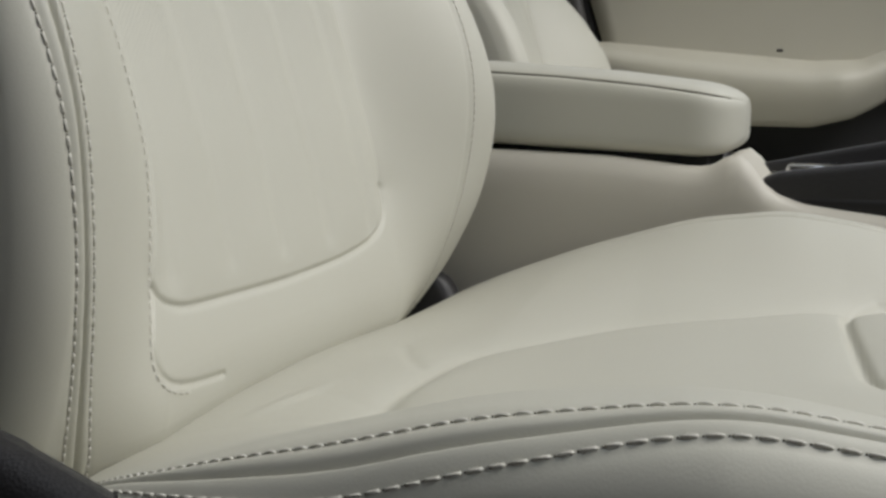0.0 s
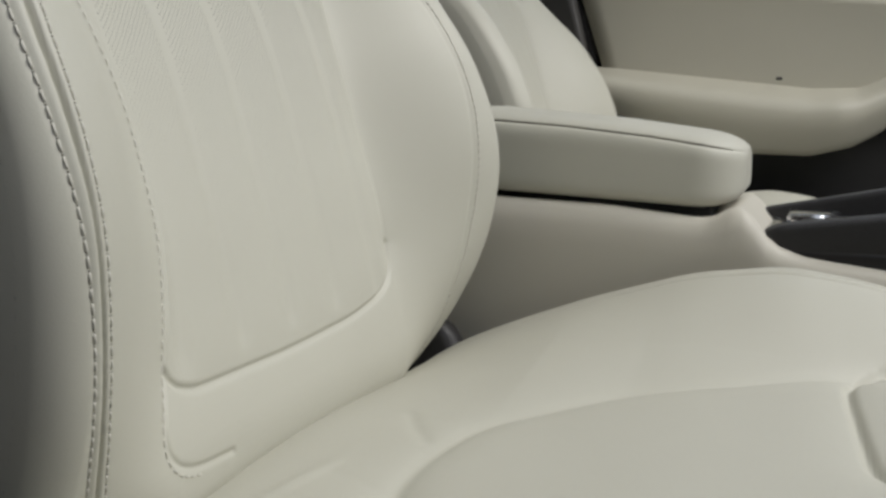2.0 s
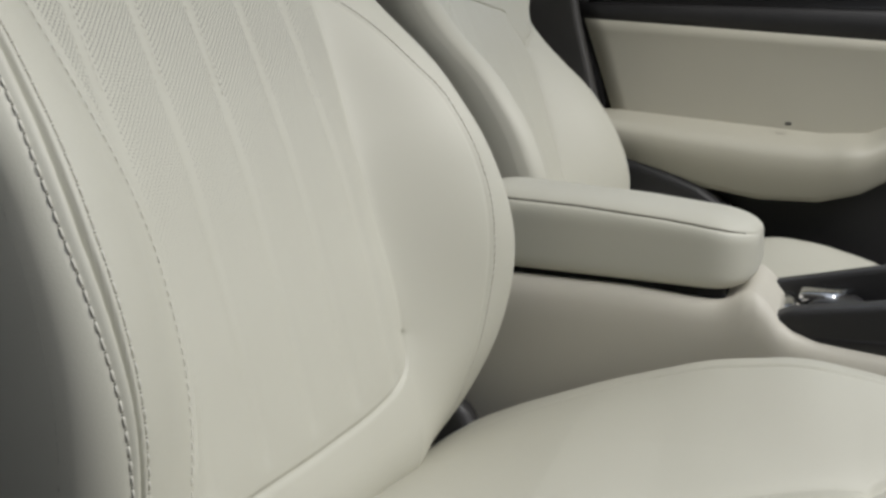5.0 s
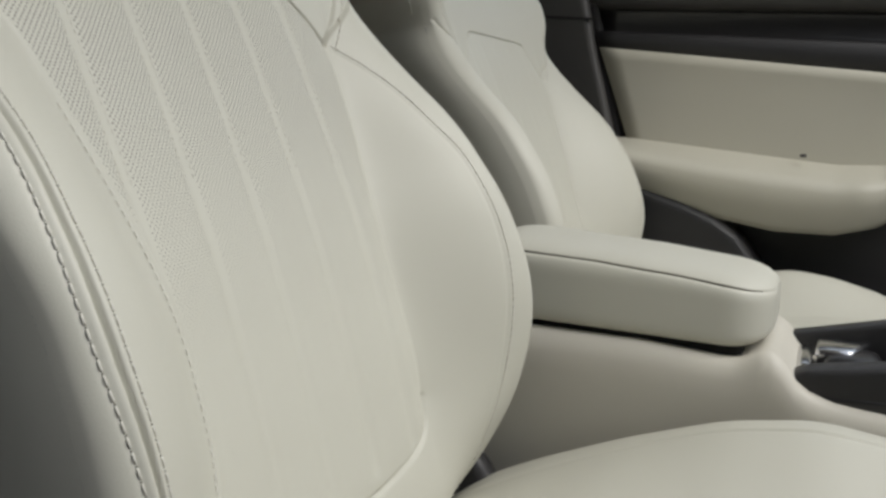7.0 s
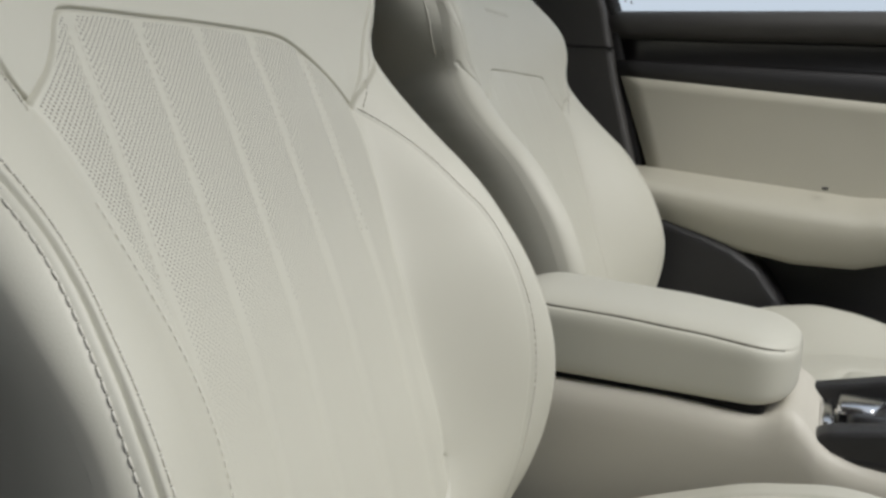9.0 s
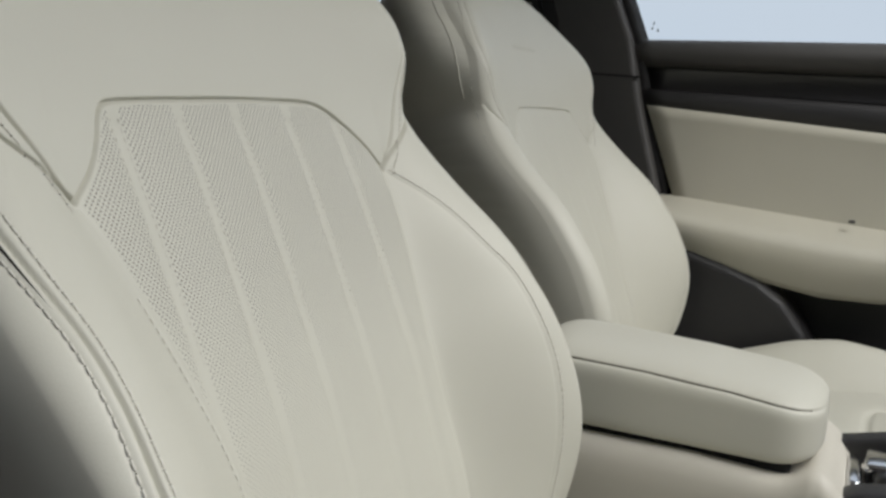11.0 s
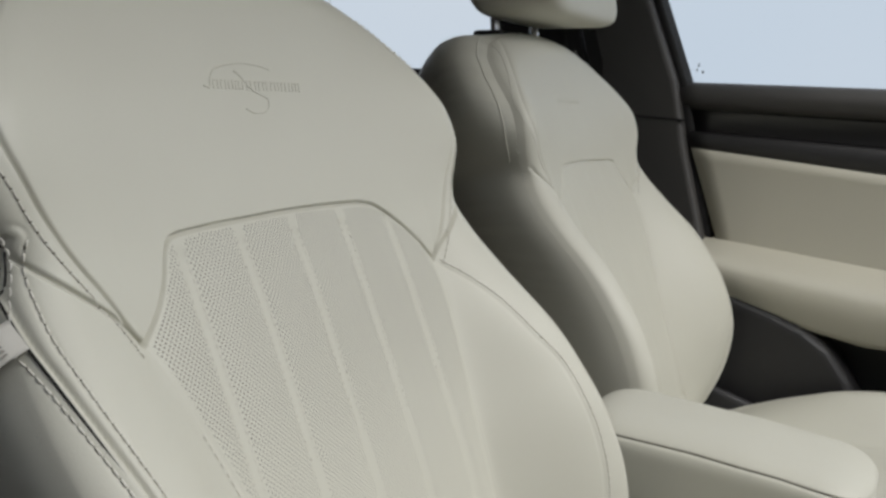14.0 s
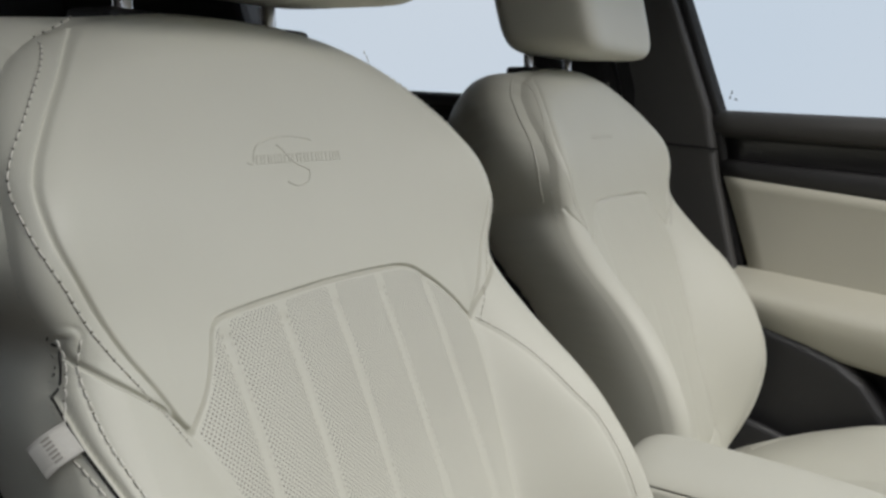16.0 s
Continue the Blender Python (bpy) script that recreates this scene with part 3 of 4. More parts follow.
    for down, grow in [(0, 0), (0.02, 0.004), (0.05, 0.006), (0.09, 0.0), (0.13, -0.01), (0.19, -0.03)]:
        q = R0.copy()
        q[:, 2] -= down + 0.3 * np.maximum(R0[:, 2] - 0.5, 0) * min(1, down / 0.1)
        q[:, 1] += np.sign(q[:, 1]) * grow
        q[:, 0] += np.where(R0[:, 0] > 0.59, grow, 0)
        L.append(q)
    nr = len(ring)
    f = [(a * nr + i, a * nr + (i + 1) % nr, (a + 1) * nr + (i + 1) % nr, (a + 1) * nr + i) for a in range(5) for i in range(nr)]
    if s > 0:
        f = [q[::-1] for q in f]
    mesh_object("cushion_skirt", np.array(L).reshape(-1, 3), f, leather, seat)

    def on_surface(c):
        c = np.array(c)
        e = 0.001
        z = surface(c[:, 0], c[:, 1])
        nn = np.stack([-(surface(c[:, 0], c[:, 1] + e) - z) / e, -s * (surface(c[:, 0] + e, c[:, 1]) - z) / e, np.ones(len(c))], 1)
        nn /= np.linalg.norm(nn, axis=1)[:, None]
        return np.stack([c[:, 1], s * c[:, 0], z], 1), nn

    def beside(c, off):
        t = np.gradient(c, axis=0)
        t /= np.linalg.norm(t, axis=1)[:, None]
        return c + off * np.stack([-t[:, 1], t[:, 0]], 1)

    light = [stitches(*on_surface(beside(pipe_out, -0.0075)), 0.0042, 0.0018, 0.00048, 0.5)]
    dark = [stitches(*on_surface(beside(pipe_out, 0.0060)), 0.0042, 0.0020, 0.00050, 0.5)]
    dots = [needle_holes(*on_surface(beside(pipe_out, o)), 0.0060 + (o > 0) * 0.0002, 0.00036) for o in (-0.0075, 0.0060)]
    # shade of the cushion groove, drawn as a black tube along the seam
    q, qn = on_surface(pipe_out[1:-1])
    mesh_object("cushion_seam_shade_line", *tube_mesh(q + qn * 0.0026, 0.0007, 6), carpet, seat, "dark slit between the two rolls of the seam")
    tagged(mesh_object("cushion_seam_punching", *joined(dots), hole_dark, seat, "dark needle holes on the cushion seam"), kind="stuff")
    tagged(mesh_object("cushion_stitching", *joined(light), thread, seat, "cream sewing thread on the cushion"), kind="stuff")
    tagged(mesh_object("cushion_side_stitching", *joined(dark), thread, seat, "cream sewing thread on the cushion side"), kind="stuff")


def superbox(lo, hi, power, nu=40, nv=28):
    """A rounded block: superellipsoid between two corners."""
    lo, hi = np.array(lo), np.array(hi)
    c, h = (lo + hi) / 2, (hi - lo) / 2
    a = np.linspace(0, 2 * np.pi, nu, endpoint=False)
    b = np.linspace(-np.pi / 2, np.pi / 2, nv)
    f = lambda w: np.sign(w) * np.abs(w) ** power
    V = np.array([[f(np.cos(q)) * f(np.cos(p)), f(np.cos(q)) * f(np.sin(p)), f(np.sin(q))] for q in b for p in a]) * h + c
    F = [(i * nu + k, i * nu + (k + 1) % nu, (i + 1) * nu + (k + 1) % nu, (i + 1) * nu + k) for i in range(nv - 1) for k in range(nu)]
    return V, F


def build_headrest(seat, s):
    """Padded block on two chrome rods in black guides."""
    V, F = superbox((-0.196, -0.142, 1.134), (-0.055, 0.142, 1.335), 0.28, 56, 36)
    V[:, 0] += -0.25 * (V[:, 2] - 1.15) + 0.5 * V[:, 1] ** 2
    V[:, 1] *= 1 - 0.25 * np.clip(1.22 - V[:, 2], 0, 1)
    head = mesh_object("headrest", V, F, leather, seat)
    for du in (-0.073, 0.073):
        rod = np.array([(-0.164, du, 1.08), (-0.167, du, 1.13), (-0.171, du, 1.18)])
        mesh_object("headrest_rod", *tube_mesh(spline(rod, 8), 0.0065, 14), chrome, seat, "chrome headrest rod")
        part("rod_guide", box_bm((-0.188, du - 0.028, 1.098), (-0.146, du + 0.028, 1.118), 0.005), plastic, seat, "black plastic rod guide")


def build_seat(yc, s, label, fine, dx=0.0):
    seat = thing("front_seat", label, "car seat", "front seats")
    surf, curves, beside = build_backrest(seat, s, fine)
    build_cushion(seat, s, fine)
    build_headrest(seat, s)
    # dark recliner cover at the hinge and the frame under the cushion
    cov = prism_bm([(-0.10, 0.30), (0.20, 0.30), (0.30, 0.40), (0.215, 0.52), (0.16, 0.552), (0.116, 0.567), (0.06, 0.583), (-0.02, 0.595), (-0.09, 0.56)], "y", -s * 0.256, -s * 0.278, 0.012, 3)
    part("recliner_cover", cov, plastic, seat, "charcoal plastic hinge cover")
    part("inner_hinge_cover", prism_bm([(-0.09, 0.36), (0.10, 0.36), (0.115, 0.46), (0.075, 0.535), (0.02, 0.555), (-0.06, 0.52)], "y", s * 0.245, s * 0.275, 0.012, 3), plastic, seat, "charcoal plastic hinge cover")
    for du in (-0.2, 0.2):
        part("seat_rail", box_bm((-0.05, du - 0.025, 0.20), (0.5, du + 0.025, 0.33), 0.008), plastic, seat)
    seat.location = (dx, yc, 0)
    return seat, surf, curves, beside


NEAR_Y, FAR_Y = 0.60, 1.357
near_seat, near_surf, near_curves, near_beside = build_seat(NEAR_Y, 1, "cream leather driver seat with perforated ribbed centre panel", True)
far_seat, far_surf, _, _ = build_seat(FAR_Y, -1, "cream leather passenger seat beside the far door", False, -0.042)


# ---- car body ----
def setting(name, bm, mat, label, category, smooth=False):
    return tagged(part(name, bm, mat, None, "", smooth), label, category, "", "structure")


setting("ground", box_bm((-12, -12, -0.3), (12, 12, -0.25), 0), concrete, "grey painted studio floor under the car", "floor")
setting("floor", box_bm((-1.6, 0.16, 0.12), (1.5, 1.80, 0.20), 0.01), carpet, "black carpeted car floor", "car floor")
setting("ceiling", box_bm((-1.7, 0.20, 1.52), (0.45, 1.76, 1.58), 0.02), headliner, "grey fabric headliner of the car", "headliner")
setting("rear_wall", box_bm((-1.75, 0.16, 0.20), (-1.68, 1.80, 1.52), 0.02), plastic, "dark rear wall of the cabin", "wall")
setting("dashboard", box_bm((0.98, 0.20, 0.20), (1.45, 1.76, 0.95), 0.08, 5), plastic, "charcoal dashboard under the windscreen", "dashboard")


def loft_bm(sections, closed_ends=True):
    bm = bmesh.new()
    rings = [[bm.verts.new(tuple(map(float, p))) for p in s] for s in sections]
    n = len(rings[0])
    for a, b in zip(rings[:-1], rings[1:]):
        for i in range(n):
            bm.faces.new((a[i], a[(i + 1) % n], b[(i + 1) % n], b[i]))
    if closed_ends:
        bm.faces.new(rings[0][::-1])
        bm.faces.new(rings[-1])
    return bm


# two unseen dark panels, added to hold back light from the near side
setting("low_light_block", box_bm((0.9, -1.7, -0.25), (12, -1.6, 1.7), 0), blocker_cloth, "unseen low dark brown panel added to block light", "partition")
setting("tall_light_block", box_bm((-6, -1.7, -0.25), (0.9, -1.6, 4.2), 0), blocker_cloth, "unseen dark brown screen added to block near-side light", "curtain")
# near pillar and sill are out of view, added to shade the driver seat
shading_pillar = thing("b_pillar", "unseen near B-pillar added to shade the driver seat side", "car pillar", "", "structure")
part("pillar_cover", prism_bm([(0.0, 0.20), (-0.04, 0.55), (-0.14, 1.0), (-0.26, 1.52), (-0.48, 1.52), (-0.42, 0.20)], "y", 0.12, 0.23, 0.02, 3), plastic_grey, shading_pillar, "", False)
shading_sill = thing("door_sill", "unseen near door sill added to shade the seat side", "door sill", "", "structure")
part("sill_cover", box_bm((-0.12, 0.08, 0.12), (1.1, 0.22, 0.36), 0.03, 3), plastic, shading_sill, "", False)
# far door: shell, black upper trim in three strips, cream insert, cream armrest, dark pocket
def door_line(x, table):
    return float(np.interp(x, *zip(*table)))


SILL = [(-0.06, 1.069), (1.0, 1.036)]
GLOSS_TOP = [(-0.06, 1.022), (1.0, 0.975)]
GLOSS_LOW = [(-0.06, 0.985), (1.0, 0.915)]
INSERT_TOP = [(-0.06, 0.957), (1.0, 0.845)]
ARM_TOP = [(-0.06, 0.806), (0.03, 0.802), (0.36, 0.764), (0.43, 0.765), (0.48, 0.785), (0.53, 0.83)]


def strip_bm(upper, lower, y_in, y_out, x0=-0.05, x1=0.95, bulge=0.006, skew=0.33):
    secs = []
    for x in np.linspace(x0, x1, 30):
        zu, zl = door_line(x, upper), door_line(x, lower)
        k = np.linspace(0, 1, 12)
        # rear end leans with the pillar
        xs = lambda z: x - skew * (z - 0.95) * np.clip(1 - (x - x0) / 0.3, 0, 1)
        front = [(xs(zl + (zu - zl) * t), y_in - bulge * math.sin(math.pi * t) ** 0.6, zl + (zu - zl) * t) for t in k]
        secs.append(front + [(xs(zu), y_out, zu), (xs(zl), y_out, zl)])
    return loft_bm(secs)


door = thing("door_1", "far car door with cream insert and black upper trim", "car door", "", "structure")
part("door_shell", prism_bm([(-0.06, 0.25), (0.96, 0.25), (0.96, 1.03), (-0.10, 1.062), (-0.06, 0.80)], "y", 1.81, 1.87, 0.006), plastic, door, "", False)
part("window_ledge", strip_bm(SILL, GLOSS_TOP, 1.775, 1.815, -0.035, bulge=0.022), plastic_grey, door, "dark grey rounded window ledge")
part("decor_strip", strip_bm(GLOSS_TOP, GLOSS_LOW, 1.782, 1.815, -0.025, bulge=-0.004), gloss_black, door, "gloss black decor strip")
part("lower_trim_strip", strip_bm(GLOSS_LOW, INSERT_TOP, 1.762, 1.815, -0.036, bulge=0.008), plastic, door, "charcoal trim strip")
part("door_insert", strip_bm(INSERT_TOP, [(-0.06, 0.74), (1.0, 0.66)], 1.752, 1.815, -0.034, bulge=-0.006), door_cream_dimmed, door, "cream leather door insert")
part("lower_door_panel", strip_bm([(-0.06, 0.76), (1.0, 0.68)], [(-0.06, 0.25), (1.0, 0.25)], 1.772, 1.815, 0.03, bulge=0.0), plastic, door, "charcoal lower door panel")

secs = []
for x in np.linspace(-0.04, 0.53, 52):
    zt = door_line(x, ARM_TOP) - 0.004
    zb = float(np.interp(x, [-0.02, 0.05, 0.17, 0.27, 0.36, 0.42, 0.46, 0.495, 0.53], [0.735, 0.708, 0.676, 0.656, 0.654, 0.668, 0.690, 0.725, 0.79]))
    k = float(np.interp(x, [-0.02, 0.40, 0.49, 0.53], [1, 1, 0.7, 0.25]))
    y0, y1 = 1.752 - 0.105 * k, 1.78
    p = [(x, y1, zt)]
    prof = [(0.0, 0.0), (0.35, 0.012), (0.68, 0.026), (0.86, 0.038), (0.96, 0.055), (1.0, 0.078), (0.985, 0.105), (0.93, 0.14), (0.80, 0.2)]
    H = zt - zb
    for a, d in spline(prof, 26):
        p.append((x, 1.760 + (y0 - 1.760) * a, zt - min(d / 0.2, 1) ** 0.9 * H if a > 0 else zt))
    p += [(x, 1.760, zb + 0.004), (x, y1, zb)]
    secs.append(p)
part("door_armrest", loft_bm(secs), door_cream_dimmed, door, "padded cream leather armrest")
part("pull_button", box_bm((0.304, 1.715, 0.772), (0.314, 1.724, 0.777), 0.0015), plastic_grey, door, "small grey switch in the armrest")

pane = strip_bm([(-0.2, 1.50), (1.0, 1.50)], SILL, 1.822, 1.826, -0.05, 0.95, 0.0, 0.36)
w1 = thing("window_1", "clear front side window of the far door", "car window", "", "structure")
g = part("pane", pane, glass, w1)
g.visible_shadow = False
for k, (dx, dz, w, h) in enumerate([(0.0, 0.008, 0.002, 0.006), (-0.003, 0.0, 0.002, 0.005), (0.007, -0.003, 0.003, 0.004)]):
    part("glass_mark", box_bm((-0.045 + dx, 1.8195, 1.088 + dz), (-0.045 + dx + w, 1.821, 1.088 + dz + h), 0), plastic_grey, w1, "small grey etched mark" if k == 0 else "", False)

# B-pillar: grey front trim, black rubber seal, dark rear frame, belt
pillar = thing("b_pillar", "grey plastic B-pillar trim with black door seal", "car pillar", "", "structure")


def leaning(pts, y0, y1, bevel=0.01):
    return prism_bm(pts, "y", y0, y1, bevel, 3)


part("pillar_trim", leaning([(0.012, 0.74), (-0.040, 0.945), (-0.064, 1.068), (-0.136, 1.258), (-0.24, 1.52), (-0.36, 1.52), (-0.222, 1.13), (-0.16, 0.95), (-0.12, 0.74)], 1.735, 1.80), plastic_grey, pillar, "", False)
part("door_seal", leaning([(0.022, 0.74), (-0.028, 0.945), (-0.052, 1.068), (-0.122, 1.258), (-0.222, 1.52), (-0.242, 1.52), (-0.138, 1.258), (-0.066, 1.068), (-0.042, 0.945), (0.008, 0.74)], 1.76, 1.83, 0.005), carpet, pillar, "black rubber door seal", False)
part("pillar_joint", leaning([(-0.046, 1.0), (-0.046, 1.003), (-0.19, 1.013), (-0.19, 1.010)], 1.7335, 1.74, 0), carpet, pillar, "", False)
part("rear_frame", leaning([(-0.20, 0.6), (-0.215, 1.06), (-0.36, 1.52), (-0.52, 1.52), (-0.44, 1.30), (-0.40, 1.09), (-0.40, 0.6)], 1.75, 1.83), plastic, pillar, "dark rear door frame", False)
belt = thing("seat_belt", "black woven seat belt on the pillar", "seat belt")
for dx in (0.0, 0.03):
    part("webbing", leaning([(-0.245 + dx, 0.8), (-0.25 + dx, 1.1), (-0.36 + dx, 1.48), (-0.338 + dx, 1.48), (-0.225 + dx, 1.1), (-0.22 + dx, 0.8)], 1.728 + dx * 0.2, 1.731 + dx * 0.2, 0), carpet, belt, "", False)
low = thing("sill_trim", "charcoal lower pillar and sill trim", "car trim", "", "structure")
part("sill_cover", prism_bm([(-0.3, 0.20), (-0.3, 0.765), (0.0, 0.735), (0.07, 0.718), (0.13, 0.697), (0.18, 0.676), (0.22, 0.648), (0.255, 0.60), (0.30, 0.51), (0.38, 0.38), (0.95, 0.36), (0.95, 0.20)], "y", 1.655, 1.75, 0.016, 4), plastic, low, "", False)

# rear door of the far side
rear = thing("door_2", "far rear door with dark trim below its window", "car door", "", "structure")
part("rear_door_panel", prism_bm([(-0.40, 0.25), (-0.40, 1.085), (-1.12, 1.110), (-1.12, 0.25)], "y", 1.79, 1.86, 0.012), plastic, rear, "", False)
part("rear_window_ledge", prism_bm([(-0.39, 1.052), (-0.39, 1.084), (-1.12, 1.109), (-1.12, 1.077)], "y", 1.765, 1.80, 0.010, 3), plastic_grey, rear, "", False)
setting("c_pillar", prism_bm([(-1.08, 0.25), (-1.08, 1.2), (-1.20, 1.52), (-1.70, 1.52), (-1.70, 0.25)], "y", 1.76, 1.85, 0.02), plastic, "dark C-pillar trim behind the rear window", "car pillar")
w2 = thing("window_2", "clear rear side window", "car window", "", "structure")
g = part("pane", prism_bm([(-0.38, 1.08), (-0.46, 1.5), (-1.15, 1.5), (-1.07, 1.10)], "y", 1.822, 1.826, 0), glass, w2, "", False)
g.visible_shadow = False

# ---- centre console and armrest ----
console = thing("centre_console", "cream centre console with gloss black selector panel", "centre console")
secs = []
for x in np.linspace(-0.30, 0.95, 120):
    top = float(np.interp(x, [-0.3, 0.20, 0.275, 0.29, 0.300, 0.310, 0.318, 0.328, 0.342, 0.36, 0.38, 0.43, 0.6, 0.95], [0.660, 0.640, 0.632, 0.634, 0.641, 0.643, 0.637, 0.622, 0.611, 0.605, 0.602, 0.596, 0.60, 0.63]))
    y0 = float(np.interp(x, [-0.3, 0.3, 0.5, 0.95], [0.905, 0.900, 0.896, 0.885]))
    y1 = 1.985 - y0
    r = 0.010
    secs.append([(x, y0 + 0.035, 0.22), (x, y0 + 0.016, 0.40), (x, y0 + 0.004, 0.52), (x, y0, top - 0.035), (x, y0 + 0.001, top - 0.018), (x, y0 + 0.005, top - 0.007), (x, y0 + 0.011, top - 0.002), (x, y0 + 0.018, top),
                 (x, y0 + 0.024, top - 0.001), (x, y1 - 0.024, top - 0.001), (x, y1 - 0.018, top), (x, y1 - 0.011, top - 0.002), (x, y1 - 0.005, top - 0.007), (x, y1, top - 0.035), (x, y1 - 0.016, 0.40), (x, y1 - 0.035, 0.22)])
part("console_body", loft_bm(secs), leather_console, console, "cream moulded console side")
# black block puts the shade into the gap below the lid
part("lid_gap_shade", box_bm((-0.1, 0.928, 0.60), (0.285, 1.055, 0.646), 0.004), carpet, console, "black block standing in for shade in the lid gap", False)
sel = part("selector_panel", prism_bm([(0.317, 0.925), (0.335, 0.913), (0.95, 0.905), (0.95, 1.08), (0.335, 1.072), (0.317, 1.06)], "z", 0.56, 0.609, 0.004, 3), gloss_black, console, "gloss black selector panel")
part("tray_rim", prism_bm([(0.318, 0.58), (0.318, 0.628), (0.43, 0.651), (0.94, 0.73), (0.94, 0.58)], "y", 1.048, 1.078, 0.005, 3), plastic, console, "charcoal rim")
part("near_rim", prism_bm([(0.326, 0.585), (0.326, 0.622), (0.34, 0.628), (0.43, 0.640), (0.94, 0.69), (0.94, 0.585)], "y", 0.914, 0.948, 0.005, 3), plastic, console, "charcoal rim")
knob = part("selector", box_bm((0.352, 0.965, 0.598), (0.40, 1.020, 0.628), 0.010, 4), gloss_black, console, "gloss black gear selector")
part("selector_bezel", prism_bm([(0.330, 0.955), (0.342, 0.955), (0.342, 1.035), (0.330, 1.035)], "z", 0.59, 0.624, 0.004, 3), chrome, knob, "chrome bezel")
part("selector_cap", prism_bm([(0.344, 0.985), (0.375, 0.985), (0.392, 1.035), (0.344, 1.035)], "z", 0.622, 0.631, 0.004, 3), chrome, knob, "chrome cap")

arm = new("armrest")
arm.parent = console
tagged(arm, "padded cream leather armrest lid")
NS = 220


def arm_section(x, lo_z, hi_z, seam, dy):
    """Rounded section across the lid; a sewn groove runs along its shoulder."""
    y0, y1 = 0.914 + dy, 1.072 - dy
    a = np.linspace(0, 2 * np.pi, NS, endpoint=False)
    f = lambda w, p: np.sign(w) * np.abs(w) ** p
    yy, zz = f(np.cos(a), 0.38), np.where(np.sin(a) > 0, f(np.sin(a), 0.38), f(np.sin(a), 0.30))
    yy = np.where(np.sin(a) > 0, yy, f(np.cos(a), 0.22))
    cy, hy = (y0 + y1) / 2, (y1 - y0) / 2
    cz, hz = (lo_z + hi_z) / 2, (hi_z - lo_z) / 2
    Y, Zz = cy + hy * yy, cz + hz * zz
    Zz = np.where(Zz > cz, Zz + 0.006 * (1 - yy ** 2), Zz)
    g = np.exp(-((Zz - seam) / 0.0011) ** 2) * (np.abs(yy) > 0.5)
    return np.stack([np.full(NS, x), Y + 0.0024 * g * -np.sign(yy), Zz], 1)


xs = np.r_[0.046 + 0.05 * np.linspace(0, 1, 24)[:-1] ** 1.6, np.linspace(0.096, 0.25, 50), 0.31 - 0.06 * np.linspace(1, 0, 32)[1:] ** 1.6]
secs = []
for x in xs:
    k = np.clip((x - 0.262) / 0.0485, 0, 1)
    nose = 1 - math.sqrt(max(1 - k ** 2.6, 0)) + 0.7 * (1 - math.sqrt(max(1 - np.clip((0.086 - x) / 0.0405, 0, 1) ** 2.6, 0)))
    top = float(np.interp(x, [-0.1, 0.08, 0.2, 0.31], [0.730, 0.720, 0.709, 0.694]))
    seam = float(np.interp(x, [-0.1, 0.08, 0.155, 0.231, 0.274, 0.31], [0.722, 0.713, 0.7075, 0.699, 0.6925, 0.686]))
    secs.append(arm_section(x, float(np.interp(x, [-0.1, 0.08, 0.31], [0.656, 0.6485, 0.637])) + 0.022 * nose, top - 0.014 * nose, seam, 0.052 * nose))
secs = np.array(secs)
seams = np.array([float(np.interp(x, [-0.1, 0.08, 0.155, 0.231, 0.274, 0.31], [0.722, 0.713, 0.7075, 0.699, 0.6925, 0.686])) for x in xs])
ids = np.arange(len(xs) * NS).reshape(len(xs), NS)
upper, lower = [], []
for a in range(len(xs) - 1):
    for i in range(NS):
        j = (i + 1) % NS
        q = (ids[a, i], ids[a + 1, i], ids[a + 1, j], ids[a, j])
        (upper if secs[a, i, 2] + secs[a, j, 2] > 2 * seams[a] else lower).append(q)
lower.append(tuple(ids[-1][::-1]))
lower.append(tuple(ids[0]))
for nm, fs, lb in (("lid_top", upper, "smooth cream leather top cover"), ("lid_sides", lower, "cream leather side band")):
    used = sorted({i for f in fs for i in f})
    back = {i: k for k, i in enumerate(used)}
    mesh_object(nm, secs.reshape(-1, 3)[used], [tuple(back[i] for i in f)[::-1] for f in fs], leather, arm, lb)

run = []
for a, sec in enumerate(secs):
    side = np.where(sec[:, 1] < sec[:, 1].mean() - 0.3 * (sec[:, 1].max() - sec[:, 1].min()))[0]
    run.append(sec[side[np.argmin(np.abs(sec[side, 2] - seams[a]))]])
mesh_object("lid_seam", *tube_mesh(spline(np.array(run)[8:-6:6], 90) + np.array([0, -0.0001, 0]), 0.0007, 8), hole_dark, arm, "thin dark sewn seam")

# ---- seat details ----
# woven flag label sewn into the outer piping, and the embossed signature on the head pad
def local_patch(surf, u, z):
    p, n = surf(np.array([(u, z)]))
    return Vector(p[0]), Vector(n[0])


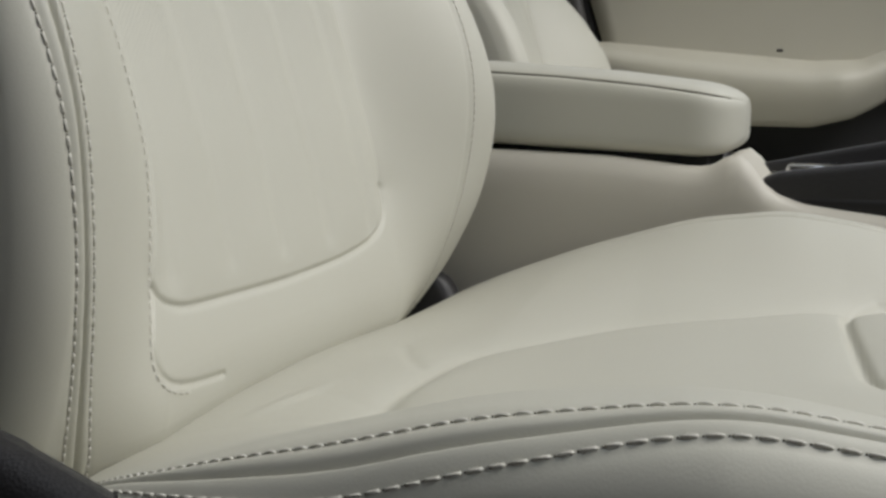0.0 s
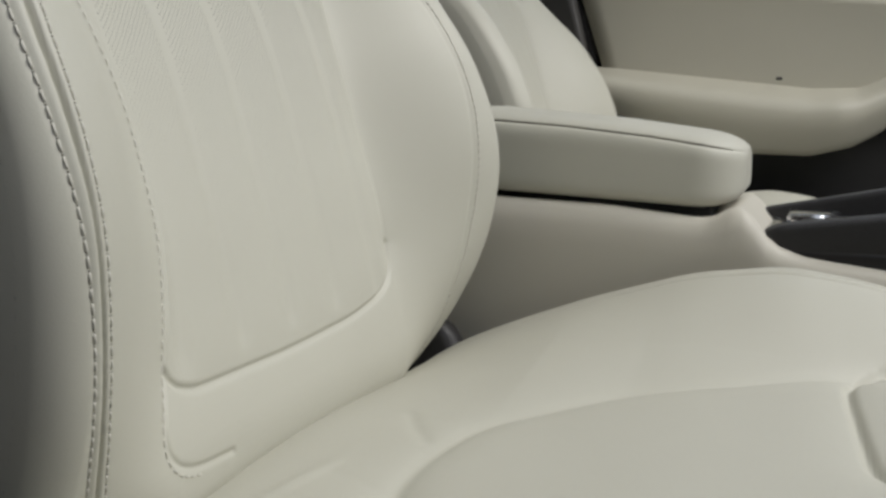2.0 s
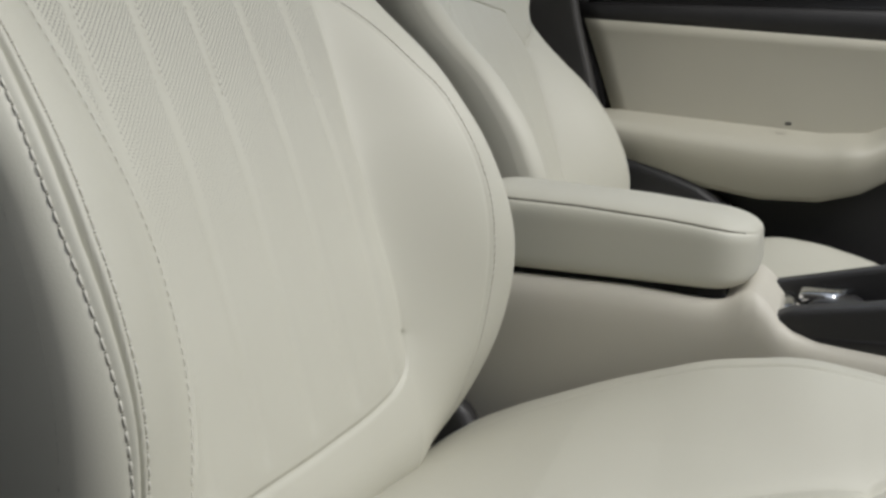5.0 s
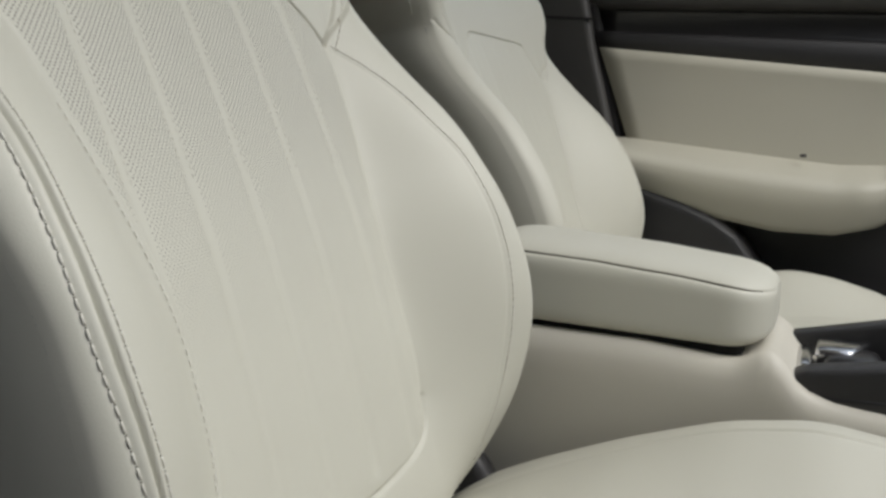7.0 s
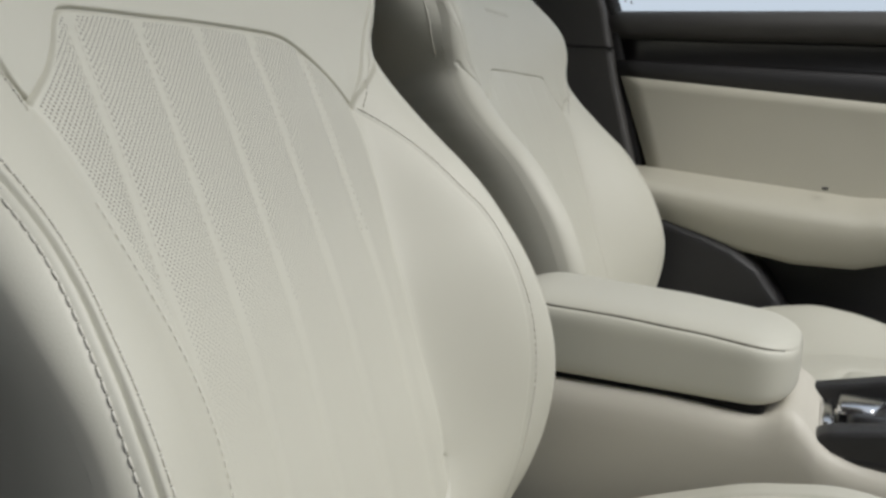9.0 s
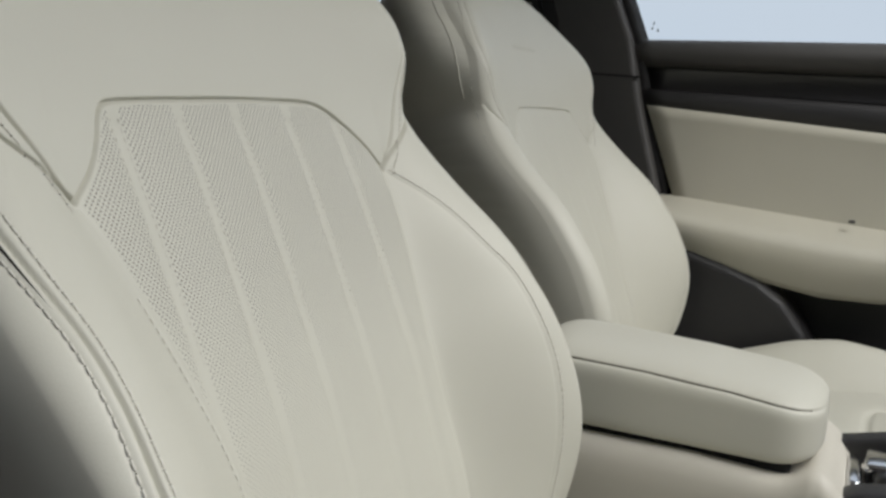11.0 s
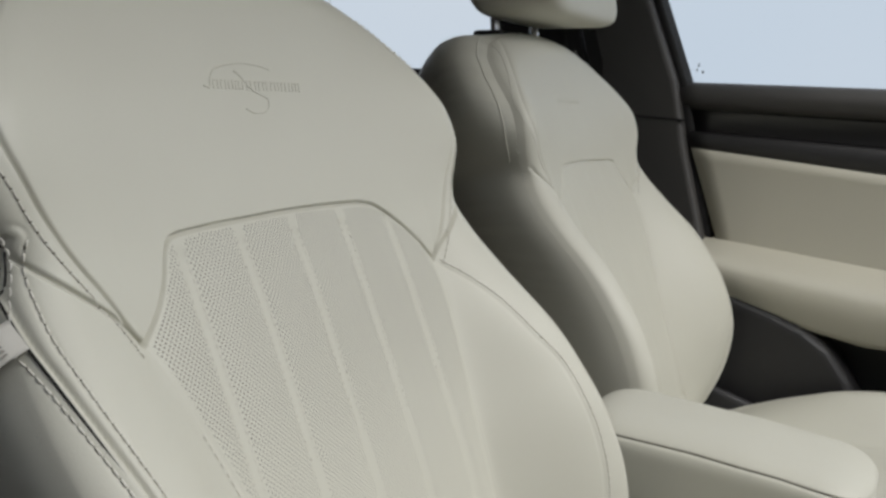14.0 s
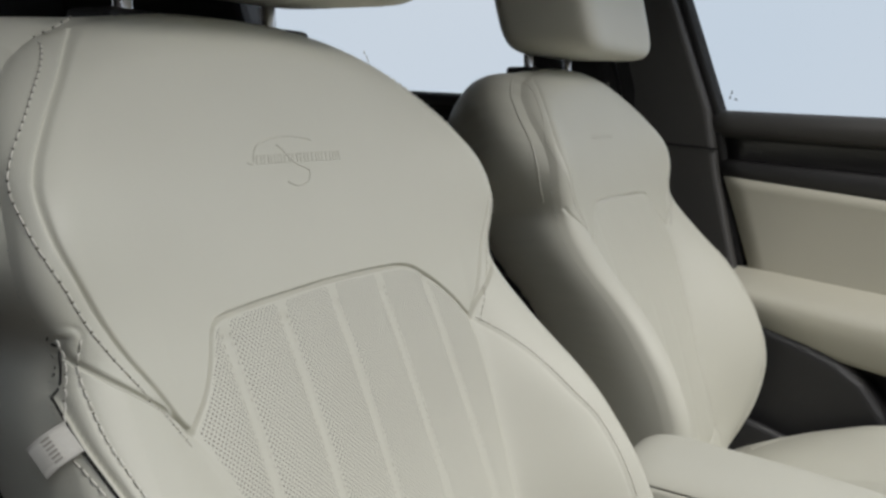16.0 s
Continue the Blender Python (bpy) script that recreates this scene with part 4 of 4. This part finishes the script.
p, n = local_patch(near_surf, -0.2305, 0.910)
flag = bmesh.new()
along = Vector((0.75, 0.0, -0.66)).normalized()
out = Vector((-0.52, -0.60, -0.60)).normalized()
nrm = -along.cross(out).normalized()
c0 = Vector((p.x, p.y, p.z)) + Vector((0.0, -0.004, 0.0)) + nrm * 0.003
rows_f = []
for a in np.linspace(0, 1, 7):
    rows_f.append([[flag.verts.new(c0 + along * 0.017 * (b - 0.5) + out * 0.019 * a + nrm * (0.0035 * math.sin(a * 2.6) + k * 0.0008)) for b in np.linspace(0, 1, 6)] for k in (0, 1)])
for r0, r1 in zip(rows_f[:-1], rows_f[1:]):
    for i in range(5):
        flag.faces.new((r0[0][i], r0[0][i + 1], r1[0][i + 1], r1[0][i]))
        flag.faces.new((r0[1][i], r1[1][i], r1[1][i + 1], r0[1][i + 1]))
    for i in (0, 5):
        flag.faces.new((r0[0][i], r1[0][i], r1[1][i], r0[1][i]))
flag_ob = part("label_flag", flag, label_white, near_seat, "small pale woven label with grey print")
for k in range(6):
    b = bmesh.new()
    bmesh.ops.create_cube(b, size=1)
    m = Matrix((along, out, nrm)).transposed().to_4x4()
    m.translation = c0 + along * (0.0023 * (k - 2.5)) + out * 0.010 + nrm * 0.0038
    bmesh.ops.transform(b, matrix=m @ Matrix.Diagonal((0.0011, 0.0042, 0.0012, 1)), verts=b.verts)
    part("print_bar", b, label_grey, flag_ob, "", False)


def emboss(surf, seat, s, full=True):
    """The raised mark: a swash above, a row of upright strokes, a looped tail."""
    def lay(c, r):
        p, nn = surf(np.array(c))
        return tube_mesh(p, r * (0.85 if full else 0.45), 8)
    swash = spline([(-0.054, 1.0245), (-0.048, 1.0232), (-0.0458, 1.0288), (-0.0393, 1.0347), (-0.0275, 1.038), (-0.0093, 1.0402), (0.0088, 1.0392), (0.0207, 1.0371)], 44)
    tail = spline([(-0.0192, 1.0349), (-0.0136, 1.0314), (-0.0087, 1.0257), (-0.0022, 1.0217), (0.0086, 1.0179), (0.0093, 1.0136), (0.005, 1.0093), (-0.0067, 1.0077), (-0.0167, 1.0105)], 46)
    ch = [lay(c, 0.00075) for c in (swash, tail)] if full else []
    rr = random.Random(4)
    x = -0.0445
    while x < 0.048:
        h = rr.choice((0.0058, 0.0058, 0.0062, 0.0095 if 0.0 < x < 0.02 else 0.0062))
        ch.append(lay(np.stack([np.linspace(x, x + 0.0010, 6), 1.0226 + np.linspace(0, h, 6)], 1), 0.00062))
        if full and rr.random() < 0.45:
            ch.append(lay(spline([(x + 0.0010, 1.0278), (x + 0.0018, 1.0288), (x + 0.0030, 1.0278)], 6), 0.0005))
        x += rr.choice((0.0034, 0.0038, 0.0046))
    tagged(mesh_object("embossed_mark", *joined(ch), leather, seat, "embossed decorative mark in the cream leather"), kind="stuff")


emboss(near_surf, near_seat, 1)
emboss(far_surf, far_seat, -1, False)
